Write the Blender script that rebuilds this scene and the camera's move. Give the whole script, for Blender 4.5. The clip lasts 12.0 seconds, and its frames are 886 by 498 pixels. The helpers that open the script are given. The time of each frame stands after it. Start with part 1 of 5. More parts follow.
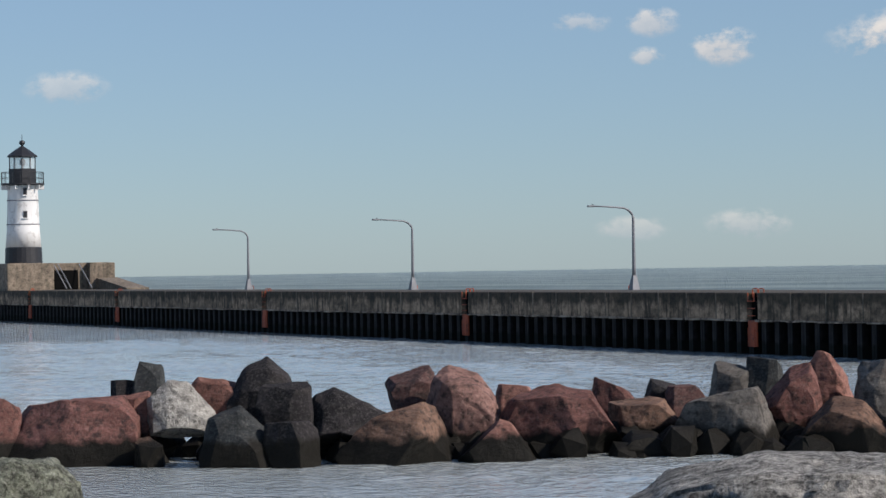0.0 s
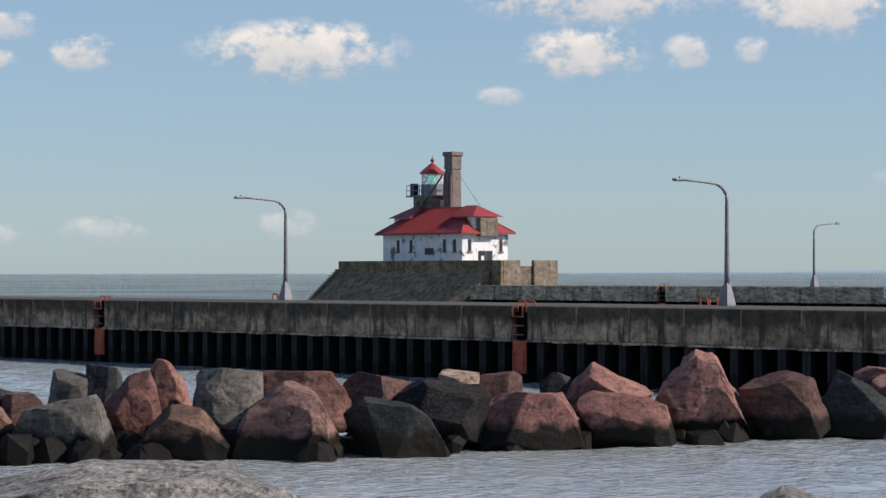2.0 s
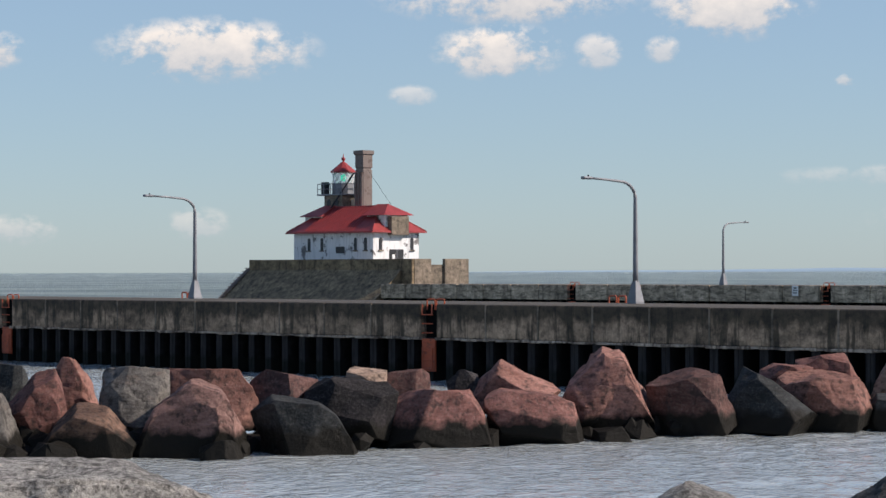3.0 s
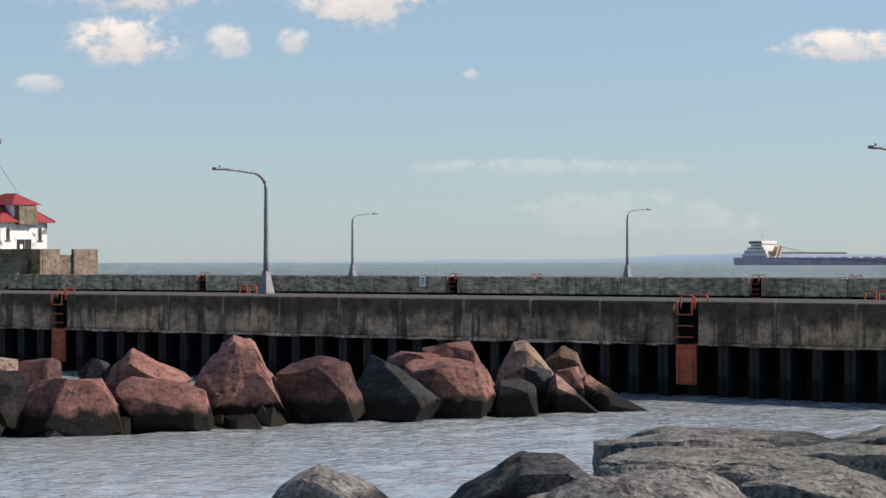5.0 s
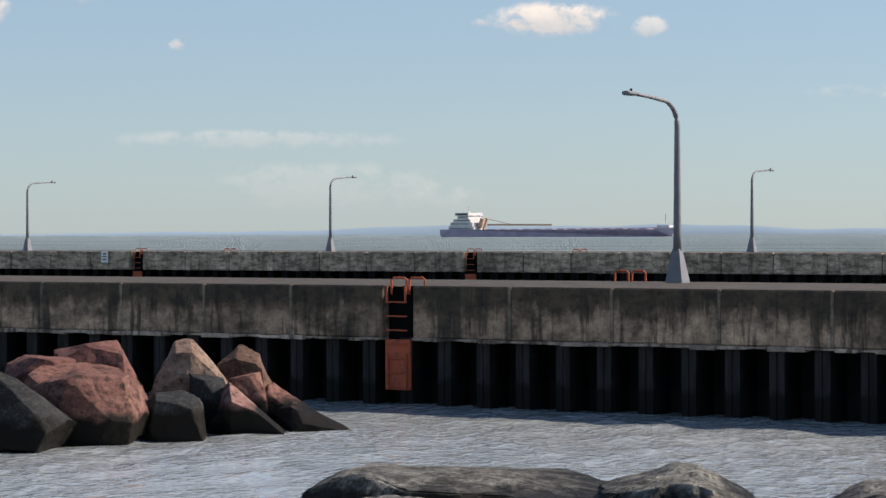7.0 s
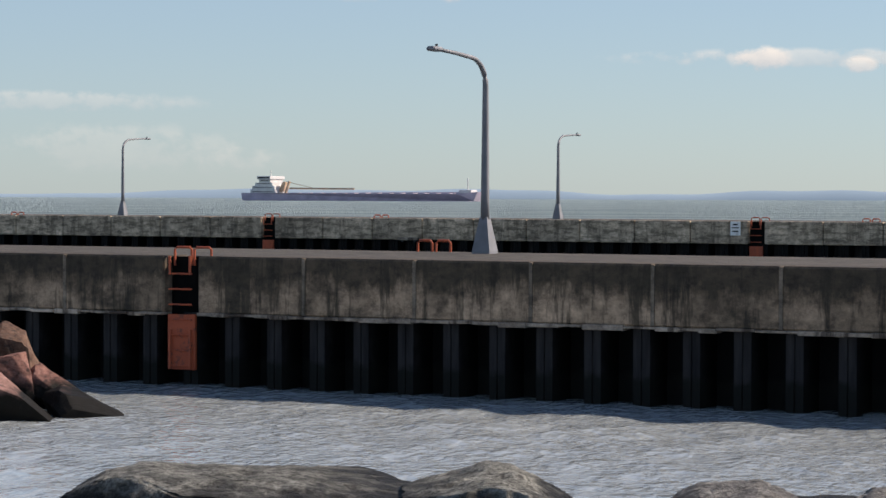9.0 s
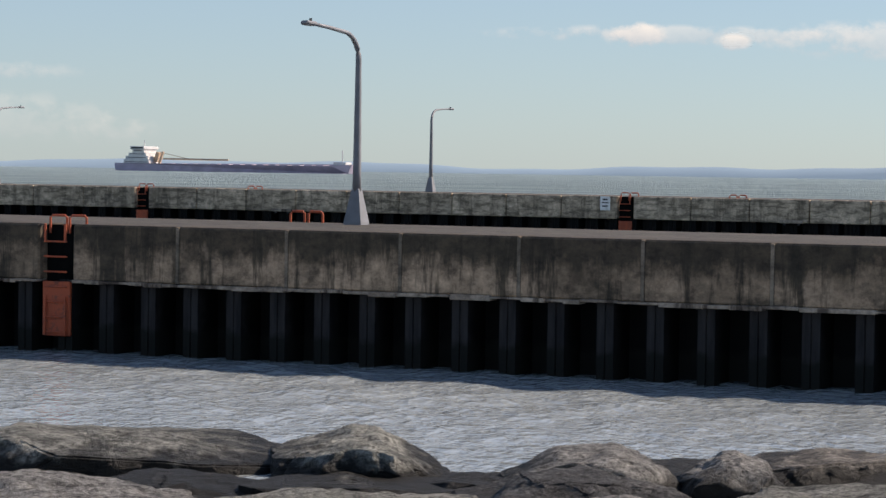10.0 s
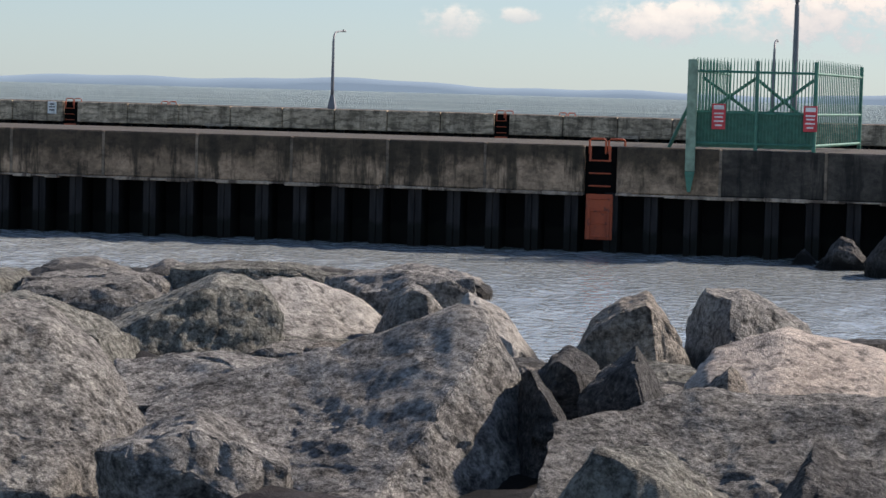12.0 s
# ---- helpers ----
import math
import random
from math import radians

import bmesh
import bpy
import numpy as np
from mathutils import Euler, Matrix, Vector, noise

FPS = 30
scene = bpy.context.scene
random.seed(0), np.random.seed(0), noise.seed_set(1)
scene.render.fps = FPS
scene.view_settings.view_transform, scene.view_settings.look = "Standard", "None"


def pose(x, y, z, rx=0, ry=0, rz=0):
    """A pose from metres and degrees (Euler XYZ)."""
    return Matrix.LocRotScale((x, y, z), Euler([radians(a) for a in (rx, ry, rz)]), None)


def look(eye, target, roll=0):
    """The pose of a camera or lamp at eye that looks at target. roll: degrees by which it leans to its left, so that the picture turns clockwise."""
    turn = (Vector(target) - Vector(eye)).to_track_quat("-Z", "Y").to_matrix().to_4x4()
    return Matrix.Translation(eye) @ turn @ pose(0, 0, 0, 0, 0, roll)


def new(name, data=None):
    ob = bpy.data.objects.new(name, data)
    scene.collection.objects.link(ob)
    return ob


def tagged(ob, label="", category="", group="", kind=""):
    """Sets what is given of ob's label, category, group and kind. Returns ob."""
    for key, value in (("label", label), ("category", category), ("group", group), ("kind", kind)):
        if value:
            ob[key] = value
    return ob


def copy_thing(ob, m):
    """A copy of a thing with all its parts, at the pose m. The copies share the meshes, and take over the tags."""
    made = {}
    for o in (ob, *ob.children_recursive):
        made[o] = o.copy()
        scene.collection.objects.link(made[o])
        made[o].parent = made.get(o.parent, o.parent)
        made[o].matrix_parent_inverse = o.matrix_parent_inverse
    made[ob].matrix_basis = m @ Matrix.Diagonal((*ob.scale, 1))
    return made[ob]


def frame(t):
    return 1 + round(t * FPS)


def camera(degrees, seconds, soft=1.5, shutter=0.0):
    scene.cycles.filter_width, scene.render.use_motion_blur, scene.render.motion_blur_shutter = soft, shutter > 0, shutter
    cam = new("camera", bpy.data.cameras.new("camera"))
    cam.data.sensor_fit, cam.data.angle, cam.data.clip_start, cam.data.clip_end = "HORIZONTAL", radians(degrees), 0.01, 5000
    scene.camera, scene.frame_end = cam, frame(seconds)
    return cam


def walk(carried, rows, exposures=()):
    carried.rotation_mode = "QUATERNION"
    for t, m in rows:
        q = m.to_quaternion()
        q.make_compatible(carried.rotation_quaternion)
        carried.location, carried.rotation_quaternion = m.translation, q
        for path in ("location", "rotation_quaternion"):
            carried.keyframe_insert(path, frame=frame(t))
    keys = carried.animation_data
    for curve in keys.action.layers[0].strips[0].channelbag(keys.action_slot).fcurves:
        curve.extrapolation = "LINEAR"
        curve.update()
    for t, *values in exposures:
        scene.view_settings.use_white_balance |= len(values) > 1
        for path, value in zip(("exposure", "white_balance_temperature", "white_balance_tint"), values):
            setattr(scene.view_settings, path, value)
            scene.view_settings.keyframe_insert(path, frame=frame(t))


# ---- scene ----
# the camera and its walk
EXPOSURES = ((0.0, -0.06, 6480, 13), (2.5, 0.12, 6700, 15), (5.5, 0.22, 6950, 16), (9.5, 0.24, 7120, 17), (12.0, 0.32, 7000, 17))
cam = camera(20.68, 12.0)
walk(cam, [
    (0.0, look((-0.00, -0.00, 3.80), (-90.11, 43.36, 4.658), -0.92)),
    (0.5, look((0.33, 0.04, 3.80), (-86.43, 49.74, 4.444), -0.71)),
    (1.0, look((-0.01, 0.37, 3.79), (-83.33, 55.66, 4.410), -0.53)),
    (1.5, look((0.03, 0.42, 3.77), (-79.10, 61.55, 4.639), -0.38)),
    (2.0, look((0.03, 0.30, 3.80), (-75.62, 65.70, 4.732), -0.10)),
    (2.5, look((0.04, 0.33, 3.76), (-74.08, 67.46, 4.710), -0.04)),
    (4.3, look((0.31, 0.43, 3.81), (-67.74, 73.70, 4.330), -0.19)),
    (4.5, look((0.34, 0.23, 3.77), (-66.02, 75.04, 4.269), -0.10)),
    (5.0, look((0.64, -0.26, 3.74), (-61.43, 78.15, 4.236), -0.01)),
    (5.5, look((0.28, 0.22, 3.85), (-58.78, 80.91, 3.967), -0.13)),
    (6.0, look((-4.08, 5.88, 3.75), (-60.72, 88.29, 3.716), -0.17)),
    (6.5, look((-6.24, 9.85, 3.82), (-59.23, 94.66, 3.427), -0.25)),
    (7.0, look((-7.01, 11.47, 3.78), (-59.20, 96.76, 3.116), -0.14)),
    (8.8, look((-9.00, 14.95, 3.74), (-54.51, 103.97, 1.802), -0.10)),
    (9.0, look((-8.95, 15.16, 3.83), (-54.02, 104.40, 1.686), 0.23)),
    (9.5, look((-8.64, 14.54, 3.76), (-50.48, 105.33, 1.179), 0.38)),
    (10.0, look((-8.43, 14.22, 3.82), (-48.79, 105.66, 0.612), 0.88)),
    (10.5, look((-7.98, 13.46, 3.76), (-46.36, 105.74, 0.344), 1.06)),
    (11.0, look((-7.11, 11.33, 3.82), (-38.99, 106.06, 0.629), 1.78)),
    (11.5, look((-5.94, 6.32, 3.70), (-35.24, 101.77, -1.948), 1.60)),
    (12.0, look((-3.48, -2.62, 3.84), (-21.35, 95.56, -2.628), 1.57)),
], EXPOSURES)

# plan of the canal mouth, in metres
WALL_Y = 56.49     # lake face of the near pier
WALL_TOP = 2.62
LAMP_Y = 62.70
LAMP_H = 4.28
FAR_Y = 123.34
FAR_TOP = 2.75
FAR_LAMP_Y = 127.33
LADDERS = (-196.81, -173.63, -143.68, -114.87, -87.26, -61.03, -35.75, -10.39)
LAMPS = (-162.44, -134.61, -107.79, -82.37, -57.12, -31.94)
FAR_LAMPS = (-108.34, -85.50, -59.10, -33.53)
FAR_LADDERS = (-118.95, -96.47, -73.76, -47.16, -23.48)

X_LEFT, X_RIGHT = -236.0, 34.0      # ends of the near pier

# ---- world and sun ----
SUN_AZ = radians(48)      # clockwise from +y, towards +x
SUN_EL = radians(36)
world = bpy.data.worlds.new("world")
scene.world = world
world.use_nodes = True
wn = world.node_tree
sky = wn.nodes.new("ShaderNodeTexSky")
sky.sky_type = "NISHITA"
sky.sun_disc = False
sky.sun_elevation = SUN_EL
sky.sun_rotation = SUN_AZ
sky.air_density = 1.0
sky.dust_density = 0.2
sky.ozone_density = 2.0
wn.nodes["Background"].inputs["Strength"].default_value = 0.085
soften = wn.nodes.new("ShaderNodeHueSaturation")      # thin high haze greys the sky
soften.inputs["Saturation"].default_value = 1.0
tint = wn.nodes.new("ShaderNodeMix")
tint.data_type, tint.blend_type = "RGBA", "MULTIPLY"
tint.inputs[0].default_value = 1.0
tint.inputs[7].default_value = (0.77, 0.95, 1.19, 1)
wn.links.new(sky.outputs["Color"], soften.inputs["Color"])
wn.links.new(soften.outputs["Color"], tint.inputs[6])
veil = wn.nodes.new("ShaderNodeMix")      # thin bright overcast veil over the whole sky
veil.data_type = "RGBA"
way = wn.nodes.new("ShaderNodeTexCoord")
split = wn.nodes.new("ShaderNodeSeparateXYZ")
thin = wn.nodes.new("ShaderNodeMapRange")      # the veil thins out overhead
for key, value in (("From Min", 0.3), ("From Max", 0.75), ("To Min", 0.42), ("To Max", 0.08)):
    thin.inputs[key].default_value = value
wn.links.new(way.outputs["Generated"], split.inputs[0])
wn.links.new(split.outputs["Z"], thin.inputs["Value"])
wn.links.new(thin.outputs["Result"], veil.inputs[0])
veil.inputs[7].default_value = (4.12, 5.8, 7.1, 1)
wn.links.new(tint.outputs[2], veil.inputs[6])
wn.links.new(veil.outputs[2], wn.nodes["Background"].inputs["Color"])
sun = new("sun", bpy.data.lights.new("sun", "SUN"))
sun.data.energy = 5.0
sun.data.angle = radians(2.0)
sun.data.color = (1.0, 0.93, 0.84)
sun_dir = Vector((math.sin(SUN_AZ) * math.cos(SUN_EL), math.cos(SUN_AZ) * math.cos(SUN_EL), math.sin(SUN_EL)))
sun.matrix_world = look(sun_dir * 200, (0, 0, 0))


# ---- materials ----
class Mat:
    """A small builder of node materials."""

    def __init__(self, name, rough=0.8, metal=0.0):
        self.m = bpy.data.materials.new(name)
        self.m.use_nodes = True
        self.t = self.m.node_tree
        self.b = self.t.nodes["Principled BSDF"]
        self.b.inputs["Roughness"].default_value = rough
        self.b.inputs["Metallic"].default_value = metal
        self.pos = self.t.nodes.new("ShaderNodeNewGeometry").outputs["Position"]

    def put(self, a, b):
        self.t.links.new(a, b)

    def coords(self, sx=1.0, sy=1.0, sz=1.0):
        n = self.t.nodes.new("ShaderNodeMapping")
        n.inputs["Scale"].default_value = (sx, sy, sz)
        self.put(self.pos, n.inputs["Vector"])
        return n.outputs["Vector"]

    def noise(self, scale, detail=4.0, vec=None, rough=0.55):
        n = self.t.nodes.new("ShaderNodeTexNoise")
        n.inputs["Scale"].default_value = scale
        n.inputs["Detail"].default_value = detail
        n.inputs["Roughness"].default_value = rough
        self.put(vec or self.pos, n.inputs["Vector"])
        return n.outputs["Fac"]

    def ramp(self, fac, *stops):
        n = self.t.nodes.new("ShaderNodeValToRGB")
        e = n.color_ramp.elements
        while len(e) < len(stops):
            e.new(0.5)
        for k, (at, c) in zip(e, stops):
            k.position = at
            k.color = (*c, 1) if isinstance(c, tuple) else (c, c, c, 1)
        self.put(fac, n.inputs["Fac"])
        return n.outputs["Color"]

    def mix(self, fac, a, b, mode="MIX"):
        n = self.t.nodes.new("ShaderNodeMix")
        n.data_type, n.blend_type = "RGBA", mode
        for k, v in ((0, fac), (6, a), (7, b)):
            if isinstance(v, (int, float)):
                n.inputs[k].default_value = v
            elif isinstance(v, tuple):
                n.inputs[k].default_value = (*v, 1)
            else:
                self.put(v, n.inputs[k])
        return n.outputs[2]

    def math(self, op, a, b=0.0, c=0.0):
        n = self.t.nodes.new("ShaderNodeMath")
        n.operation = op
        for k, v in enumerate((a, b, c)):
            if isinstance(v, (int, float)):
                n.inputs[k].default_value = v
            else:
                self.put(v, n.inputs[k])
        return n.outputs[0]

    def axis(self, k):
        n = self.t.nodes.new("ShaderNodeSeparateXYZ")
        self.put(self.pos, n.inputs[0])
        return n.outputs[k]

    def rand(self):
        return self.t.nodes.new("ShaderNodeObjectInfo").outputs["Random"]

    def colour(self, c):
        if isinstance(c, tuple):
            self.b.inputs["Base Color"].default_value = (*c, 1)
        else:
            self.put(c, self.b.inputs["Base Color"])

    def bump(self, fac, strength=0.4, distance=0.02):
        n = self.t.nodes.new("ShaderNodeBump")
        n.inputs["Strength"].default_value = strength
        n.inputs["Distance"].default_value = distance
        self.put(fac, n.inputs["Height"])
        self.put(n.outputs["Normal"], self.b.inputs["Normal"])


def concrete(name, light, dark, stain, streak=0.5, top=0.0, spall=0.0):
    k = Mat(name, 0.9)
    base = k.ramp(k.noise(0.9, 6), (0.3, dark), (0.7, light))
    grain = k.ramp(k.noise(14, 5), (0.3, 0.75), (0.75, 1.1))
    col = k.mix(1.0, base, grain, "MULTIPLY")
    runs = k.noise(1.0, 5, k.coords(2.6, 2.6, 0.3), 0.7)
    col = k.mix(k.ramp(runs, (0.5, 0.0), (0.6, streak)), col, stain)
    blot = k.noise(0.9, 7, k.coords(1, 1, 1.6), 0.7)
    col = k.mix(k.ramp(blot, (0.48, 0.0), (0.66, streak * 0.9)), col, stain)
    if top:
        drop = k.math("MULTIPLY", k.math("SUBTRACT", top, k.axis(2)), 0.62)
        edge = k.noise(1.0, 6, k.coords(1.3, 1.3, 0.5), 0.7)
        col = k.mix(k.ramp(k.math("SUBTRACT", edge, drop), (0.06, 0.0), (0.28, 0.88)), col, stain)
    mottle = k.noise(2.6, 9, k.coords(1, 1, 1.3), 0.75)
    col = k.mix(1.0, col, k.ramp(mottle, (0.36, 0.45), (0.5, 1.0), (0.66, 1.4)), "MULTIPLY")
    if spall:
        flakes = k.noise(1.5, 7, k.coords(0.8, 0.8, 3.4), 0.68)
        col = k.mix(k.ramp(flakes, (0.5, 0.0), (0.56, spall)), col, stain)
    tint = k.math("MULTIPLY_ADD", k.rand(), 0.3, 0.83)
    n = k.t.nodes.new("ShaderNodeCombineColor")
    for i in range(3):
        k.put(tint, n.inputs[i])
    k.colour(k.mix(1.0, col, n.outputs[0], "MULTIPLY"))
    k.bump(k.mix(0.5, k.noise(5, 8), k.noise(30, 4)), 0.5, 0.03)
    return k.m


def stone(name, a, b, c, speck=0.1, scale=1.0, relief=0.05):
    """Quarried rock: two tones in broad patches, a third in veins and specks."""
    k = Mat(name, 0.85)
    k.b.inputs["Specular IOR Level"].default_value = 0.25 if relief > 0.1 else 0.1
    k.pos = k.t.nodes.new("ShaderNodeTexCoord").outputs["Object"]
    col = k.ramp(k.noise(1.1 * scale, 6), (0.32, a), (0.66, b))
    veins = k.noise(1.7 * scale, 7, k.coords(1, 1, 2.6), 0.7)
    col = k.mix(k.ramp(veins, (0.56, 0.0), (0.75, 0.6)), col, c)
    fine = k.noise(20 * scale, 6, None, 0.7)
    col = k.mix(k.ramp(fine, (0.5, 0.0), (0.64, speck)), col, (0.42, 0.4, 0.36))
    col = k.mix(k.ramp(k.noise(6 * scale, 7, None, 0.65), (0.36, 0.75), (0.5, 0.0)), col, (0.03, 0.028, 0.027))
    grit = k.noise(13 * scale, 10, None, 0.82)
    col = k.mix(1.0, col, k.ramp(grit, (0.41, 0.36), (0.5, 1.0), (0.6, 1.55)) if relief > 0.15 else k.ramp(grit, (0.36, 0.7), (0.64, 1.25)), "MULTIPLY")
    beds = k.noise(2.4 * scale, 7, k.coords(1, 1, 4.5), 0.7)
    col = k.mix(1.0, col, k.ramp(beds, (0.38, 0.78), (0.62, 1.15)), "MULTIPLY")
    tint = k.ramp(k.rand(), (0.0, 0.8), (1.0, 1.2))
    col = k.mix(1.0, col, tint, "MULTIPLY")
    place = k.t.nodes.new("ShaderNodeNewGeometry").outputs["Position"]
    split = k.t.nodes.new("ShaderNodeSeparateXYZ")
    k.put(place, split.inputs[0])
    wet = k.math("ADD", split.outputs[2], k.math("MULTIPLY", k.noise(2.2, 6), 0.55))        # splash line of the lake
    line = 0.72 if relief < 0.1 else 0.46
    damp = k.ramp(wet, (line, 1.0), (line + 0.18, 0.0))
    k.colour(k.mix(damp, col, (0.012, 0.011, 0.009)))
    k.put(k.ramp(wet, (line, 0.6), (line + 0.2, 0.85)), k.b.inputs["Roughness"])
    h = k.mix(0.4 if relief < 0.1 else 0.6, k.noise(3.0 * scale, 10, None, 0.7), k.noise(16 * scale, 8, None, 0.7))
    k.bump(h, 1.0, relief)
    return k.m


def plain(name, c, rough=0.6, metal=0.0, vary=0.2, scale=6.0):
    k = Mat(name, rough, metal)
    lo = tuple(v * (1 - vary) for v in c)
    hi = tuple(min(1, v * (1 + vary)) for v in c)
    k.colour(k.ramp(k.noise(scale, 6), (0.35, lo), (0.65, hi)))
    k.bump(k.noise(scale * 5, 4), 0.15, 0.01)
    return k.m


def worn(name, c, under, rough=0.6, amount=0.5, scale=3.0):
    """Paint that has come off in patches."""
    k = Mat(name, rough)
    chips = k.noise(scale, 8, None, 0.7)
    col = k.mix(k.ramp(chips, (0.55, 0.0), (0.6, amount)), c, under)
    runs = k.noise(1.2, 5, k.coords(2.5, 2.5, 0.35), 0.6)
    k.colour(k.mix(k.ramp(runs, (0.5, 0.0), (0.75, 0.45)), col, under))
    k.bump(chips, 0.3, 0.02)
    return k.m


CONCRETE = concrete("weathered_concrete", (0.507, 0.356, 0.238), (0.232, 0.163, 0.105), (0.033, 0.026, 0.016), 0.85, WALL_TOP)
DECK = concrete("deck_concrete", (0.106, 0.088, 0.069), (0.065, 0.055, 0.043), (0.043, 0.038, 0.027), 0.4)
LEDGE = concrete("crumbled_ledge", (0.627, 0.507, 0.395), (0.282, 0.215, 0.161), (0.065, 0.043, 0.030), 0.9)
TOECON = concrete("toe_concrete", (0.343, 0.251, 0.145), (0.196, 0.140, 0.080), (0.087, 0.060, 0.037), 0.75)
FARCON = concrete("far_concrete", (0.688, 0.533, 0.384), (0.367, 0.280, 0.198), (0.075, 0.058, 0.037), 0.5, 0.0, 0.6)
WETCON = concrete("blackened_concrete", (0.105, 0.09, 0.072), (0.045, 0.04, 0.033), (0.012, 0.011, 0.009), 0.8)
PALECON = concrete("pale_concrete", (0.281, 0.222, 0.165), (0.163, 0.127, 0.094), (0.097, 0.083, 0.059), 0.6)
def pile_steel():
    """Black coated sheet steel, chalky on the upper part and slimed with algae at the water, with shade painted into
    the pans.
    """
    k = Mat("dark_sheet_steel", 0.7)
    k.b.inputs["Specular IOR Level"].default_value = 0.12
    chalk = k.noise(1.0, 6, k.coords(5, 5, 0.7), 0.6)
    col = k.ramp(chalk, (0.35, (0.016, 0.015, 0.016)), (0.7, (0.046, 0.043, 0.042)))
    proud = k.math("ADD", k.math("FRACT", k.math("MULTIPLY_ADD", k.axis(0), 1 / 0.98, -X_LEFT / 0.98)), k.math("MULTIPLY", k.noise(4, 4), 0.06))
    # groove shade painted in: pans near-black, only the proud flanges keep the steel tone
    lit_flange = k.ramp(proud, (0.32, 0.0), (0.37, 1.0), (0.68, 1.0), (0.73, 0.0))
    col = k.mix(lit_flange, (0.005, 0.005, 0.005), col)
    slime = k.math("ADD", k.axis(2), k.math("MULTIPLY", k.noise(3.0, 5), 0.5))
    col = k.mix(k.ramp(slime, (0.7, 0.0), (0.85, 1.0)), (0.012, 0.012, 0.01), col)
    k.colour(col)
    k.bump(k.noise(9, 5), 0.3, 0.02)
    return k.m


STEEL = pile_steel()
# black that stands in for shade in openings and inside the piers
BLACK = plain("black_shade", (0.006, 0.006, 0.006), 0.95)
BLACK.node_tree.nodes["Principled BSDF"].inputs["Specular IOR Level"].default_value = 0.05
ORANGE = worn("orange_paint", (0.45, 0.085, 0.03), (0.13, 0.045, 0.03), 0.65, 0.7, 5.0)
GALV = plain("galvanised_steel", (0.2, 0.205, 0.22), 0.6, 0.2, 0.12, 3.0)
DARKMET = plain("dark_metal", (0.03, 0.03, 0.033), 0.5, 0.3)
WHITE = worn("white_paint", (0.8, 0.79, 0.77), (0.42, 0.4, 0.37), 0.6, 0.5, 1.4)
PEELED = worn("peeling_white_paint", (0.78, 0.77, 0.76), (0.10, 0.09, 0.085), 0.7, 0.9, 0.9)
BLACKPAINT = plain("black_paint", (0.02, 0.02, 0.023), 0.5)
REDROOF = plain("red_metal_roof", (0.279, 0.033, 0.032), 0.5, 0.0, 0.18, 2.0)
REDSIGN = plain("red_sign", (0.6, 0.05, 0.06), 0.5, 0.0, 0.1)
GREEN = plain("green_paint", (0.042, 0.175, 0.122), 0.55, 0.0, 0.2)
GREENPOST = plain("pale_green_paint", (0.2, 0.3, 0.22), 0.6, 0.0, 0.25)
RUST = worn("rusty_steel", (0.180, 0.144, 0.127), (0.080, 0.048, 0.038), 0.8, 0.7, 2.0)
# maroon lightened towards blue, with the haze over the lake in the colour
HULL = plain("hazed_maroon_hull", (0.44, 0.37, 0.45), 0.6, 0.0, 0.15, 0.1)
SHIPWHITE = plain("ship_white", (0.62, 0.6, 0.58), 0.6, 0.0, 0.1, 0.2)
SHIPTAN = plain("ship_buff", (0.5, 0.36, 0.24), 0.6, 0.0, 0.1, 0.2)

glass = Mat("lantern_glass", 0.05)
glass.colour((0.8, 0.84, 0.84))
glass.b.inputs["Alpha"].default_value = 0.25
GLASS = glass.m
beam = Mat("green_lamp", 0.3)
beam.colour((0.02, 0.6, 0.4))
beam.b.inputs["Emission Color"].default_value = (0.03, 1.0, 0.62, 1)
beam.b.inputs["Emission Strength"].default_value = 0.6
GREENLAMP = beam.m

